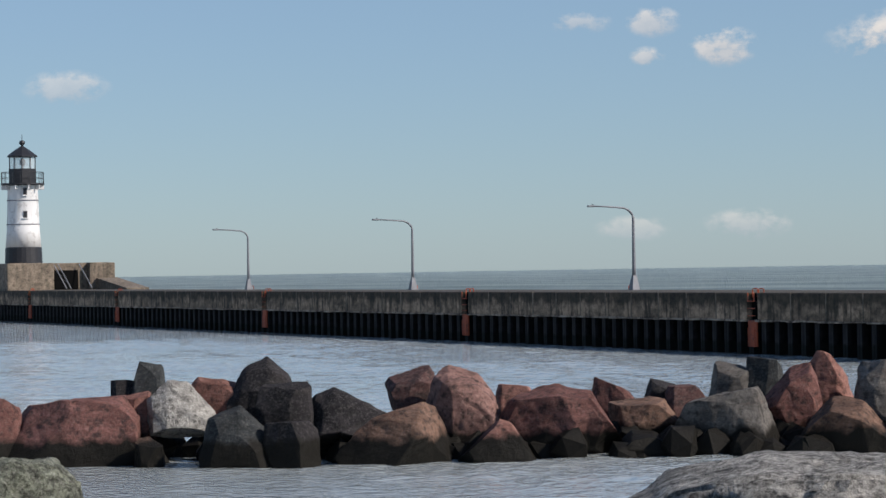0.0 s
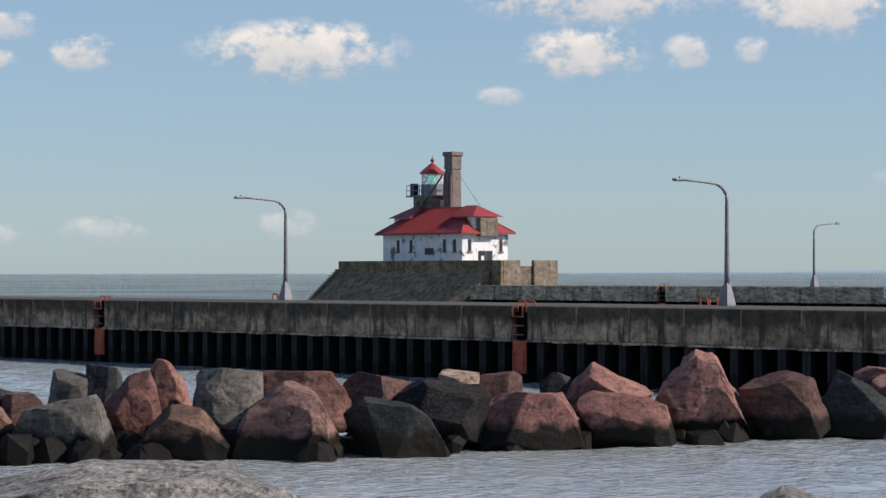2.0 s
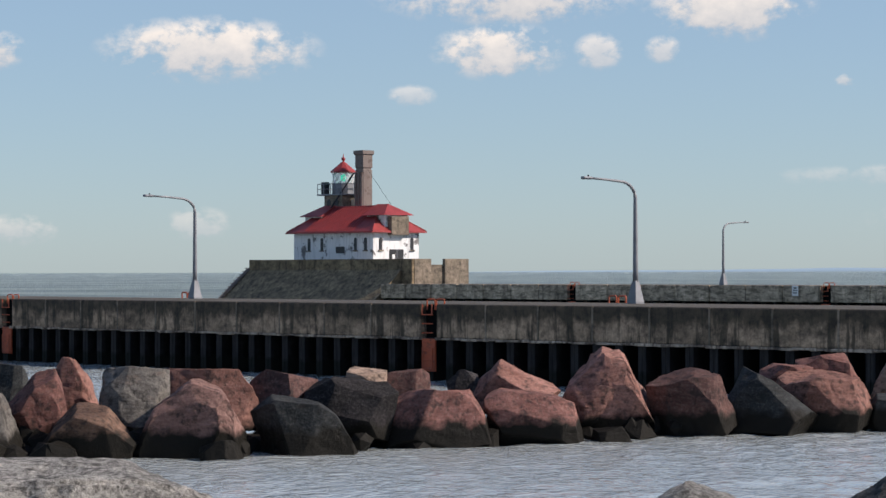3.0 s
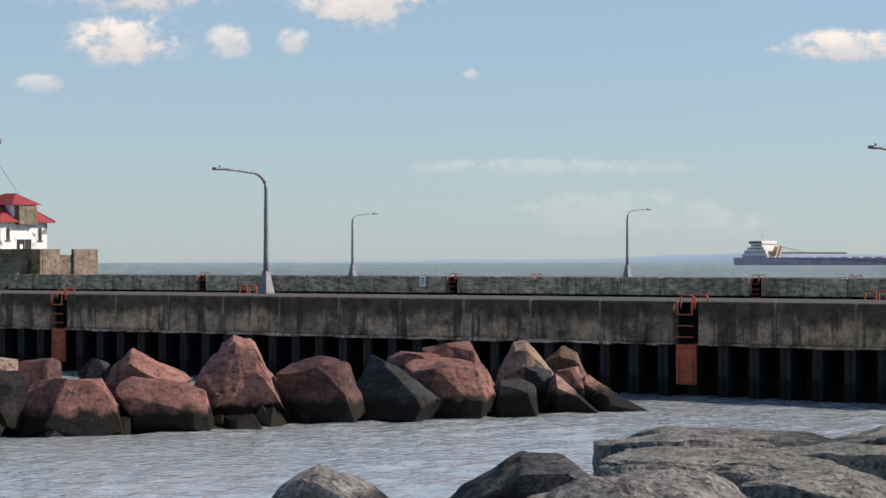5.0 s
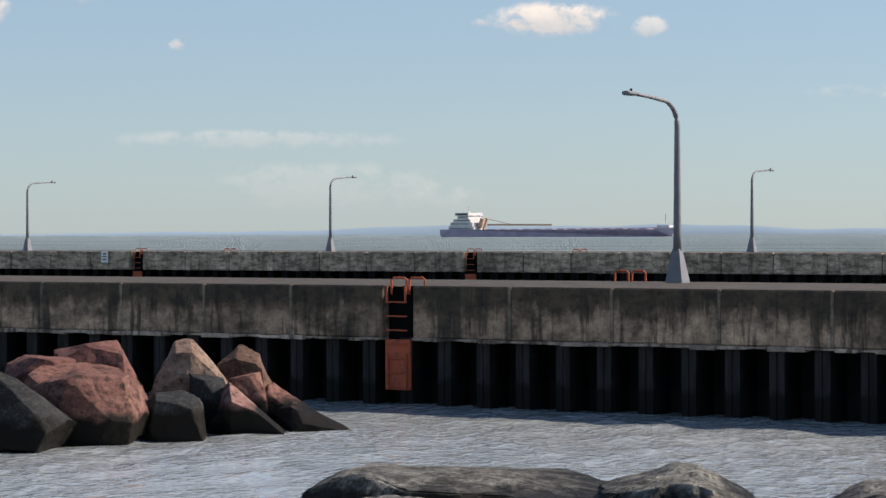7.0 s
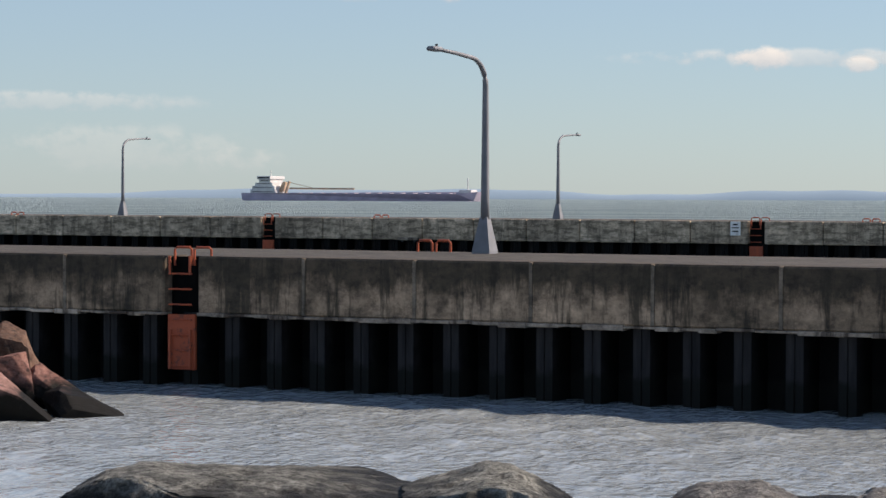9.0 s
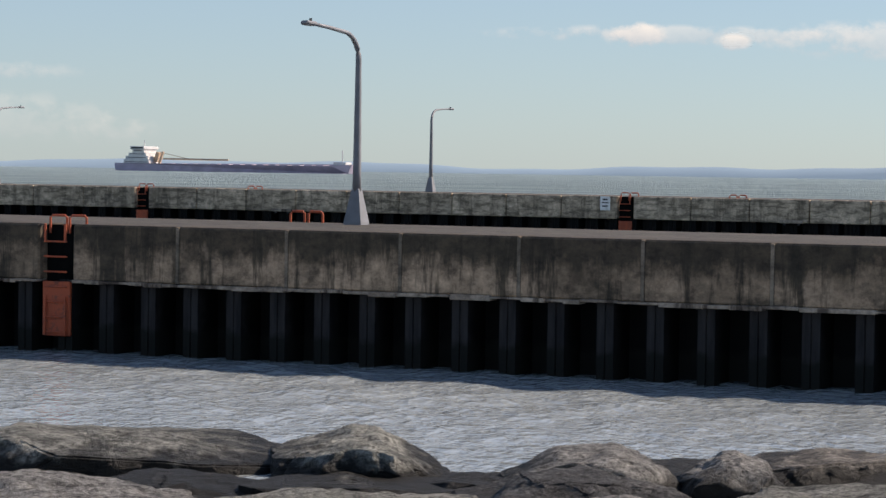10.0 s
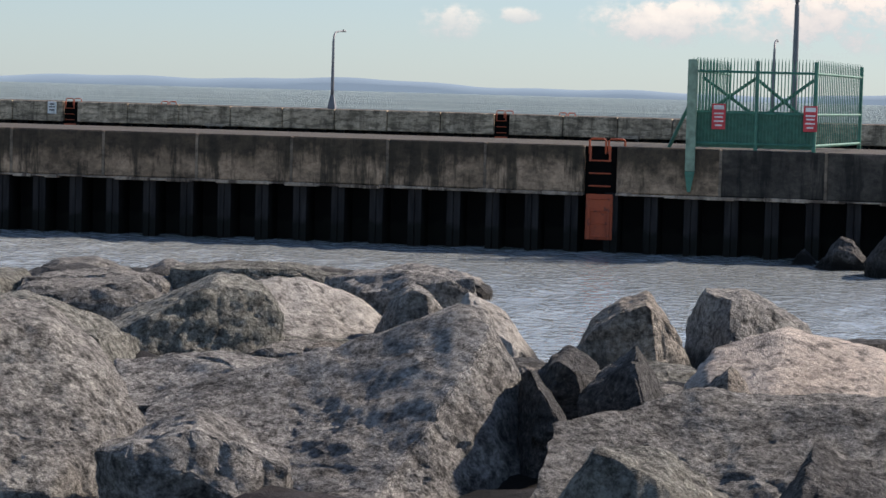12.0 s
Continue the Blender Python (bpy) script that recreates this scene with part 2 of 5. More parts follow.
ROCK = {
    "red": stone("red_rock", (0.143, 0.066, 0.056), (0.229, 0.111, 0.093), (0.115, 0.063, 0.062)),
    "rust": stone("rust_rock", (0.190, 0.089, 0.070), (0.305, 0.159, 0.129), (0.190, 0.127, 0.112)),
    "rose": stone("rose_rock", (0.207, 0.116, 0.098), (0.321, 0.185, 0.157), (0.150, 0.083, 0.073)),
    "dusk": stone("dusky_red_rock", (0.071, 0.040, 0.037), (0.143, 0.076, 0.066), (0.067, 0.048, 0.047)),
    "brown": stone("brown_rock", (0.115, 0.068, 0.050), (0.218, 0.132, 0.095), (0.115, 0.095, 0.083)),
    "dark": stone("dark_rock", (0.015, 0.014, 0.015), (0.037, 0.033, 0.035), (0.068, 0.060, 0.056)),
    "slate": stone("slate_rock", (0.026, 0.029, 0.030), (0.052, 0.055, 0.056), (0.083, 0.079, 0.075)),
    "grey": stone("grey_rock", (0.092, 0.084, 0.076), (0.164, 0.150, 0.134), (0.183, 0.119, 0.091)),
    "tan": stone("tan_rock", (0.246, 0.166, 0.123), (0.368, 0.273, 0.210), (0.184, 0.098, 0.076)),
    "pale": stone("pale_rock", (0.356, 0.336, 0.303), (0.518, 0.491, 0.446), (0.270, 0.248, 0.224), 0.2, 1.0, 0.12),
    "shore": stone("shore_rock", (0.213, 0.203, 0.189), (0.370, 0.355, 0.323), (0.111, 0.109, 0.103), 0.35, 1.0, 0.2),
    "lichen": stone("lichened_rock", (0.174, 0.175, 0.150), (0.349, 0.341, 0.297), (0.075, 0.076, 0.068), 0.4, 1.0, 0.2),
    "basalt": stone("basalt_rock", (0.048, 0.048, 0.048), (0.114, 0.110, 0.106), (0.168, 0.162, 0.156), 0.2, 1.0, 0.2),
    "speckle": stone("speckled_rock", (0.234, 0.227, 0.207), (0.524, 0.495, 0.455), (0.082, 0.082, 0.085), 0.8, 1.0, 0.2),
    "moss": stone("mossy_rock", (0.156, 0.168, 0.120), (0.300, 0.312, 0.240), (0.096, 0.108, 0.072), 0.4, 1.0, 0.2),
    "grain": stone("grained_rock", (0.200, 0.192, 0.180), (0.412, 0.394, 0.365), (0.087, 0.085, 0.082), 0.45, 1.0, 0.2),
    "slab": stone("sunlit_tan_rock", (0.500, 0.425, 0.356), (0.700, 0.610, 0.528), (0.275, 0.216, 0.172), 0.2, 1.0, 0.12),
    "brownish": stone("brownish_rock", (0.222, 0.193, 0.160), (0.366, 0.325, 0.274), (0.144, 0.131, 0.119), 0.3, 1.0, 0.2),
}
# wet stone blackened further, so the boulder gaps carry their shade as colour
BLACKROCK = stone("wet_shaded_rubble", (0.006, 0.006, 0.006), (0.016, 0.015, 0.014), (0.01, 0.01, 0.01), 0.03)
ROCK_WORDS = {
    "red": "dark red quarried boulder", "rust": "rust-red angular boulder", "rose": "pinkish red split boulder",
    "dusk": "dusky red-black boulder", "brown": "brown-red angular boulder", "dark": "near-black basalt boulder",
    "slate": "dark slate-grey boulder", "grey": "grey boulder with rusty patches", "tan": "tan speckled boulder",
    "pale": "pale smooth granite boulder", "shore": "grey weathered granite boulder", "lichen": "grey boulder with dark lichen",
    "basalt": "black basalt boulder", "speckle": "white-speckled grey boulder", "moss": "mossy grey boulder",
    "slab": "pale tan cracked boulder", "grain": "coarse grained grey boulder", "brownish": "brownish grey boulder",
}

water = Mat("lake_water", 0.05)
outer = water.ramp(water.math("MULTIPLY_ADD", water.axis(1), 0.02, -1.1), (0.1, 0.0), (0.5, 1.0))      # open lake beyond the piers
# pale base colours of pool and open lake paint in the sky's reflection
pool_sheen = water.noise(0.05, 4)
pool = water.ramp(pool_sheen, (0.35, (0.325, 0.362, 0.368)), (0.65, (0.375, 0.414, 0.42)))
open_lake = water.ramp(water.noise(0.012, 5, water.coords(1, 3, 1)), (0.35, (0.22, 0.29, 0.305)), (0.65, (0.335, 0.415, 0.43)))
water.colour(water.mix(outer, pool, open_lake))
water.put(water.math("MULTIPLY_ADD", outer, -1.1, 2.45), water.b.inputs["IOR"])
water.put(water.math("MULTIPLY_ADD", outer, -0.5, 0.5), water.b.inputs["Specular IOR Level"])        # pool index set high to brighten its sky reflection; open lake has no specular
w1 = water.noise(2.6, 3, water.coords(1, 1.2, 1), 0.5)
w2 = water.noise(5.5, 3, water.coords(1, 0.45, 1), 0.55)
near_h = water.math("MULTIPLY", water.mix(0.5, w1, w2), 0.15)
w4 = water.noise(0.45, 6, water.coords(1, 1.5, 1), 0.65)
far_h = water.math("MULTIPLY", water.math("MULTIPLY", w4, 2.8), outer)
water.bump(water.math("ADD", near_h, far_h), 1.0, 1.0)
WATER = water.m


# ---- mesh helpers ----
def link(name, bm, material, parent=None, label="", smooth=False):
    me = bpy.data.meshes.new(name)
    bm.to_mesh(me)
    bm.free()
    if smooth:
        me.polygons.foreach_set("use_smooth", [True] * len(me.polygons))
    me.materials.append(material)
    ob = new(name, me)
    if parent is not None:
        ob.parent = parent
    if label:
        ob["label"] = label
    return ob


def part(name, bm, material, parent, label="", smooth=False):
    return link(name, bm, material, parent, label, smooth)


def thing(name, at, label, category, group="", kind=""):
    ob = new(name)
    ob.matrix_basis = at if isinstance(at, Matrix) else pose(*at)
    return tagged(ob, label, category, group, kind)


def box(bm, x0, x1, y0, y1, z0, z1, bevel=0.0, m=None):
    r = bmesh.ops.create_cube(bm, size=1.0)["verts"]
    bmesh.ops.scale(bm, vec=(x1 - x0, y1 - y0, z1 - z0), verts=r)
    bmesh.ops.translate(bm, vec=((x0 + x1) / 2, (y0 + y1) / 2, (z0 + z1) / 2), verts=r)
    if bevel:
        es = list({e for v in r for e in v.link_edges})
        r = bmesh.ops.bevel(bm, geom=es, offset=bevel, segments=1, affect="EDGES")["verts"]
    if m is not None:
        bmesh.ops.transform(bm, matrix=m, verts=r)
    return bm


def B(*a, **k):
    return box(bmesh.new(), *a, **k)


def tube(bm, path, radii, sides=10, caps=True):
    """A round bar along a path, its radius from point to point."""
    rings = []
    pts = [Vector(q) for q in path]
    for i, q in enumerate(pts):
        way = (pts[min(i + 1, len(pts) - 1)] - pts[max(i - 1, 0)]).normalized()
        side = way.cross(Vector((0, 0, 1)) if abs(way.z) < 0.95 else Vector((1, 0, 0))).normalized()
        up = side.cross(way)
        r = radii[i] if isinstance(radii, (list, tuple)) else radii
        rings.append([bm.verts.new(q + (side * math.cos(a) + up * math.sin(a)) * r) for a in (2 * math.pi * j / sides for j in range(sides))])
    for a, b in zip(rings, rings[1:]):
        for j in range(sides):
            bm.faces.new((a[j], a[(j + 1) % sides], b[(j + 1) % sides], b[j]))
    if caps:
        bm.faces.new(rings[0][::-1])
        bm.faces.new(rings[-1])
    bmesh.ops.recalc_face_normals(bm, faces=bm.faces[:])
    return bm


def T(path, radii, sides=10):
    return tube(bmesh.new(), path, radii, sides)


def turned(profile, sides=24):
    """A turned body from (radius, height) pairs."""
    bm = bmesh.new()
    rings = [[bm.verts.new((r * math.cos(a), r * math.sin(a), z)) for a in (2 * math.pi * (j + 0.5) / sides for j in range(sides))] for r, z in profile]
    for a, b in zip(rings, rings[1:]):
        for j in range(sides):
            bm.faces.new((a[j], a[(j + 1) % sides], b[(j + 1) % sides], b[j]))
    bm.faces.new(rings[0][::-1])
    bm.faces.new(rings[-1])
    return bm


def prism(pts, y0, y1):
    """An outline in x and z, drawn out along y."""
    bm = bmesh.new()
    a = [bm.verts.new((x, y0, z)) for x, z in pts]
    b = [bm.verts.new((x, y1, z)) for x, z in pts]
    bm.faces.new(a)
    bm.faces.new(b[::-1])
    for i in range(len(pts)):
        j = (i + 1) % len(pts)
        bm.faces.new((a[j], a[i], b[i], b[j]))
    bmesh.ops.recalc_face_normals(bm, faces=bm.faces[:])
    return bm


# ---- lake, far shore, clouds ----
def lake():
    """One sheet, fine where it lies near, with wind waves as real relief."""
    def steps(lo, hi, cell, out):
        inner = np.arange(lo, hi, cell)
        g = cell * 1.13 ** np.arange(1, 70)
        right = hi + np.cumsum(g)
        left = lo - np.cumsum(g)
        return np.concatenate([left[left > -out][::-1], inner, right[right < out]])

    xs, ys = steps(-135, 10, 0.2, 4685), steps(18, 58, 0.2, 4685)
    gx, gy = np.meshgrid(xs, ys)
    cell = np.maximum(np.gradient(xs)[None, :], np.gradient(ys)[:, None])
    gz = np.zeros_like(gx)
    rng = random.Random(11)
    for i in range(46):
        lam = 0.62 * (2.6 / 0.62) ** rng.random()
        a = radians(rng.gauss(-62, 42))
        kx, ky = math.sin(a) * 2 * math.pi / lam, math.cos(a) * 2 * math.pi / lam
        gz += (0.0034 * lam ** 0.7) * np.sin(kx * gx + ky * gy + rng.uniform(0, 6.28)) * np.clip((lam / cell - 2.5) / 1.5, 0, 1)
    patch = 0.75 + 0.35 * np.sin(gx * 0.21 + 1.3 * np.sin(gy * 0.13)) * np.sin(gy * 0.3 + gx * 0.06)
    gz *= patch
    ny, nx = gx.shape
    co = np.stack([gx, gy, gz], -1).reshape(-1, 3)
    idx = np.arange(ny * nx).reshape(ny, nx)
    quads = np.stack([idx[:-1, :-1], idx[:-1, 1:], idx[1:, 1:], idx[1:, :-1]], -1).reshape(-1, 4)
    me = bpy.data.meshes.new("water")
    me.from_pydata(co.tolist(), [], quads.tolist())
    me.polygons.foreach_set("use_smooth", [True] * len(me.polygons))
    me.materials.append(WATER)
    return tagged(new("water", me), "rippled grey-blue lake water reaching the horizon", "water", kind="structure")


lake()


def far_shore():
    # distance haze painted on the hills as a blue base and a faint glow
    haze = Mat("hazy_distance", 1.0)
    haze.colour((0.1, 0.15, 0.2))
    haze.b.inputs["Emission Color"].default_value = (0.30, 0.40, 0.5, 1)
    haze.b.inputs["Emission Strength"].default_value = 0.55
    bm = bmesh.new()
    prev = None
    for i in range(0, 241):
        az = radians(-52 + i * 0.3)
        k = min(1.0, max(0.0, (i - 18) / 70))
        h = k * (17 + 5 * math.sin(i * 0.11) + 3 * math.sin(i * 0.29 + 1) + 1.2 * math.sin(i * 0.83)) + 0.5
        col = [bm.verts.new((r * math.sin(az), r * math.cos(az), z)) for r, z in ((4690, 0.0), (4696, h * 0.6), (4720, h))]
        if prev:
            for j in range(2):
                bm.faces.new((prev[j], col[j], col[j + 1], prev[j + 1]))
        prev = col
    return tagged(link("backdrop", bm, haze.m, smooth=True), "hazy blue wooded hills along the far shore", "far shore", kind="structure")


far_shore()


def cloud(x, y, z, w, h, density, seed):
    """A thin far cloud facing the harbour, ragged by noise."""
    k = Mat("cloud", 1.0)
    tc = k.t.nodes.new("ShaderNodeTexCoord").outputs["Generated"]
    sep = k.t.nodes.new("ShaderNodeSeparateXYZ")
    k.put(tc, sep.inputs[0])
    u = k.math("MULTIPLY_ADD", sep.outputs[0], 2.0, -1.0)
    v = k.math("MULTIPLY_ADD", sep.outputs[1], 2.0, -1.0)
    rr = k.math("SQRT", k.math("ADD", k.math("MULTIPLY", u, u), k.math("MULTIPLY", v, v)))
    mp = k.t.nodes.new("ShaderNodeMapping")
    mp.inputs["Location"].default_value = (seed * 3.7, seed * 1.9, 0)
    mp.inputs["Scale"].default_value = (w / 42.0, h / 30.0, 1)
    k.put(tc, mp.inputs["Vector"])
    n = k.noise(1.0, 7, mp.outputs["Vector"], 0.6)
    body = k.math("SUBTRACT", k.math("MULTIPLY_ADD", n, 3.3, -0.72), rr)
    fac = k.ramp(body, (0.0, 0.0), (0.6, 1.0))
    fac = k.math("MULTIPLY", k.math("MULTIPLY", fac, k.ramp(rr, (0.62, 1.0), (0.98, 0.0))), density)
    # sunlit top and shaded base painted into the card's own glow
    tone = k.ramp(k.math("MULTIPLY_ADD", n, 0.55, k.math("MULTIPLY", sep.outputs[1], 0.55)), (0.3, (0.42, 0.48, 0.54)), (0.75, (0.83, 0.8, 0.75)))
    em = k.t.nodes.new("ShaderNodeEmission")
    k.put(tone, em.inputs["Color"])
    tr = k.t.nodes.new("ShaderNodeBsdfTransparent")
    mx = k.t.nodes.new("ShaderNodeMixShader")
    k.put(fac, mx.inputs[0])
    k.put(tr.outputs[0], mx.inputs[1])
    k.put(em.outputs[0], mx.inputs[2])
    k.put(mx.outputs[0], k.t.nodes["Material Output"].inputs["Surface"])
    bm = bmesh.new()
    bmesh.ops.create_grid(bm, x_segments=6, y_segments=4, size=0.5)
    for q in bm.verts:
        q.co.x *= w * 1.25
        q.co.y *= h * 1.35
    ob = link("backdrop_cloud", bm, k.m)
    ob.matrix_basis = look((x, y, z), (2 * x, 2 * y, z))
    ob.visible_shadow = False
    return tagged(ob, "white fair-weather cloud with grey base", "cloud", "clouds over the lake", "structure")


cloud(-4023, 2230, 468, 107, 39, 0.5, 1)
cloud(-3954, 2350, 466, 96, 50, 0.7, 2)
cloud(-3885, 2462, 417, 118, 66, 0.9, 3)
cloud(-3960, 2341, 401, 61, 32, 0.7, 4)
cloud(-4400, 1340, 356, 145, 56, 0.5, 5)
cloud(-3977, 2312, 76, 128, 43, 0.4, 6)
cloud(-3863, 2498, 81, 161, 51, 0.45, 7)
cloud(-3653, 2796, 421, 369, 105, 1, 8)
cloud(-3295, 3210, 419, 225, 92, 1, 9)
cloud(-3284, 3222, 525, 450, 96, 1, 10)
cloud(-3161, 3343, 417, 86, 61, 0.7, 11)
cloud(-3409, 3089, 334, 86, 37, 0.5, 12)
cloud(-3666, 2780, 93, 118, 54, 0.4, 13)
cloud(-2978, 3506, 508, 284, 122, 1, 14)
cloud(-3072, 3424, 420, 64, 45, 0.7, 15)
cloud(-2809, 3642, 359, 43, 24, 0.6, 16)
cloud(-2219, 4029, 407, 220, 58, 0.95, 17)
cloud(-2342, 3959, 402, 51, 21, 0.7, 18)
cloud(-2059, 4113, 391, 64, 39, 0.6, 19)
cloud(-1533, 4355, 265, 110, 46, 0.7, 20)
cloud(-1360, 4412, 254, 66, 28, 0.65, 21)
cloud(-1450, 4383, 267, 696, 32, 0.35, 22)
cloud(-2694, 3729, 179, 535, 37, 0.25, 23)
cloud(-2419, 3913, 71, 171, 59, 0.18, 24)
cloud(-2609, 3810, 93, 450, 86, 0.16, 25)
cloud(-822, 4524, 135, 128, 64, 0.6, 26)
cloud(-696, 4545, 151, 86, 30, 0.6, 27)
cloud(-411, 4579, 147, 321, 84, 0.9, 28)
cloud(-118, 4596, 163, 364, 128, 1, 29)
cloud(-1087, 4485, 259, 482, 64, 0.4, 30)


# ---- near pier ----
pier = thing("pier", (0, 0, 0), "long concrete capped steel sheet-pile pier", "pier", kind="structure")
CAP_BOTTOM = WALL_TOP - 1.16
PIER_BACK = WALL_Y + 7.4
GAP = 0.8                                # width of a ladder recess
part("core", B(X_LEFT, X_RIGHT, WALL_Y + 0.9, PIER_BACK - 0.1, -1.5, WALL_TOP - 0.05), BLACK, pier)
part("deck", B(X_LEFT, X_RIGHT, WALL_Y + 0.94, PIER_BACK, WALL_TOP - 0.25, WALL_TOP - 0.02), DECK, pier, "pale worn concrete deck")


def pier_panels():
    edges = [X_LEFT] + list(LADDERS) + [15.3, X_RIGHT]
    for i, (a, b) in enumerate(zip(edges, edges[1:])):
        a2 = a + (GAP / 2 if i else 0)
        b2 = b - (GAP / 2 if b in LADDERS else 0)
        n = max(1, round((b2 - a2) / 2.55))
        step = (b2 - a2) / n
        body = B(-step / 2 + 0.006, step / 2 - 0.006, 0, 0.95, CAP_BOTTOM, WALL_TOP, bevel=0.04)
        me = None
        for j in range(n):
            x = a2 + (j + 0.5) * step
            if me is None:
                ob = part("panel", body, CONCRETE, pier)
                me = ob.data
            else:
                ob = new("panel", me)
                ob.parent = pier
            ob.location = (x, WALL_Y + random.uniform(-0.008, 0.008), 0)
            if x > -6.2:       # algae-blackened end of the pier
                ob.material_slots[0].link = "OBJECT"
                ob.material_slots[0].material = WETCON
            if j:
                joint = part("joint", B(-0.035, 0.035, -0.012, 0.05, CAP_BOTTOM + 0.02, WALL_TOP - 0.02), PALECON, pier)
                joint.location = (x - step / 2, WALL_Y, 0)
        bm = bmesh.new()
        x = a2
        while x < b2 - 0.05:
            w = min(random.uniform(0.25, 0.9), b2 - x)
            d = random.uniform(0.04, 0.13)
            box(bm, x, x + w, -d, 0.3, CAP_BOTTOM - random.uniform(0.03, 0.08), CAP_BOTTOM + random.uniform(0.0, 0.03), bevel=0.012)
            x += w
        ledge = part("ledge", bm, LEDGE, pier, "crumbled pale concrete ledge")
        ledge.location = (0, WALL_Y, 0)


pier_panels()


def sheet_piles(owner, x0, x1, y, top, pitch, depth):
    bm = bmesh.new()
    prof = ((0, 0), (0.27 * pitch, 0), (0.33 * pitch, -depth), (0.48 * pitch, -depth), (0.5 * pitch, -depth + 0.03), (0.52 * pitch, -depth), (0.67 * pitch, -depth), (0.73 * pitch, 0), (pitch, 0))
    lo = [bm.verts.new((px, py, -1.6)) for px, py in prof]
    hi = [bm.verts.new((px, py, top)) for px, py in prof]
    for i in range(len(prof) - 1):
        bm.faces.new((lo[i], lo[i + 1], hi[i + 1], hi[i]))
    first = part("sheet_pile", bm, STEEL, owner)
    first.location = (x0, y, 0)
    n = int((x1 - x0) / pitch)
    for i in range(1, n):
        ob = new("sheet_pile", first.data)
        ob.parent = owner
        ob.location = (x0 + i * pitch, y, 0)


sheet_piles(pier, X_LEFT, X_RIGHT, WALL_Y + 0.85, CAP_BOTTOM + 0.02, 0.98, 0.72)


def ladder(x, y, top, bottom):
    """Orange rung ladder in its recess, with a plate below and two hoops above."""
    ob = thing("ladder", (x, y, 0), "orange steel rung ladder in a wall recess", "ladder", "ladders on the piers")
    mid = top - 1.18
    part("back_plate", B(-0.33, 0.33, 0.02, 0.10, bottom, mid, bevel=0.015), ORANGE, ob, "rust-streaked orange steel plate")
    for s in (-0.24, 0.24):
        part("rail", B(s - 0.025, s + 0.025, -0.05, -0.02, bottom + 0.02, mid - 0.3, bevel=0.005), ORANGE, ob)
        part("upper_rail", B(s - 0.025, s + 0.025, -0.05, -0.02, top - 0.38, top, bevel=0.005), ORANGE, ob)
    n = int((top - bottom) / 0.31)
    for i in range(n):
        z = top - 0.36 - i * 0.31
        if z > bottom + 0.03:
            part("rung", T(((-0.27, -0.02, z), (0.27, -0.02, z)), 0.02, 6), ORANGE, ob)
    # black sheet across the gap, painting its shade
    part("recess", B(-GAP / 2, GAP / 2, 0.3, 0.34, mid, top - 0.02), BLACK, ob, "black sheet painted as the shade behind the rungs")
    for s in (-0.3, 0.17):
        part("hoop", T(((s, 0.25, top - 0.2), (s, 0.25, top + 0.13), (s + 0.05, 0.25, top + 0.17), (s + 0.35, 0.25, top + 0.17), (s + 0.4, 0.25, top + 0.13), (s + 0.4, 0.25, top - 0.2)), 0.026, 8), ORANGE, ob)
    return ob


first_ladder = ladder(LADDERS[0], WALL_Y, WALL_TOP, 0.32)
for x in LADDERS[1:]:
    copy_thing(first_ladder, pose(x, WALL_Y, 0))


def street_lamp(x, y, z, toward, h=LAMP_H):
    """A tapered pole on a flared foot, with a curved arm; toward is the way the arm points."""
    ob = thing("street_lamp", (x, y, z), "grey galvanised street lamp with curved arm", "street lamp", "lamps along the piers")
    s = toward
    bm = turned(((0.30, 0.0), (0.30, 0.06), (0.125, 0.78), (0.11, 0.80)), 4)
    part("foot", bm, GALV, ob, "flared pale steel foot")
    bend = 0.62
    pts, rad = [(0, 0, 0.7)], [0.10]
    for i in range(6):
        pts.append((0, 0, 0.7 + (h - 0.7 - bend) * (i + 1) / 6))
        rad.append(0.10 - 0.035 * (i + 1) / 6)
    for i in range(1, 9):
        a = math.pi / 2 * i / 8
        pts.append((0, s * bend * 1.25 * (1 - math.cos(a)), h - bend + (bend - 0.05) * math.sin(a)))
        rad.append(0.065 - 0.018 * i / 8)
    pts.append((0, s * 1.5, h + 0.0))
    rad.append(0.042)
    pts.append((0, s * 2.3, h + 0.03))
    rad.append(0.038)
    part("pole", T(pts, rad, 10), GALV, ob, smooth=True)
    head = B(-0.1, 0.1, min(s * 2.2, s * 2.66), max(s * 2.2, s * 2.66), h - 0.02, h + 0.08, bevel=0.035)
    part("lamp_head", head, GALV, ob)
    part("sensor", turned(((0.03, h + 0.07), (0.03, h + 0.13)), 8), DARKMET, ob).location = (0, s * 2.36, 0.01)
    return ob


lamp = street_lamp(LAMPS[0], LAMP_Y, WALL_TOP - 0.02, -1)
for x in LAMPS[1:] + (-6.0,):
    copy_thing(lamp, pose(x, LAMP_Y, WALL_TOP - 0.02))


def hoops(x, y, z):
    ob = thing("hand_hoop", (x, y, z), "pair of orange steel grab hoops on the deck edge", "grab rail", "grab hoops along the pier")
    for s in (0, 0.46):
        part("hoop", T(((s, 0, -0.05), (s, 0, 0.2), (s + 0.05, 0, 0.25), (s + 0.31, 0, 0.25), (s + 0.36, 0, 0.2), (s + 0.36, 0, -0.05)), 0.03, 8), ORANGE, ob)
    return ob


hoop = hoops(LAMPS[0] - 2.1, PIER_BACK - 0.3, WALL_TOP - 0.02)
for x in LAMPS[1:]:
    copy_thing(hoop, pose(x - 2.1, PIER_BACK - 0.3, WALL_TOP - 0.02))

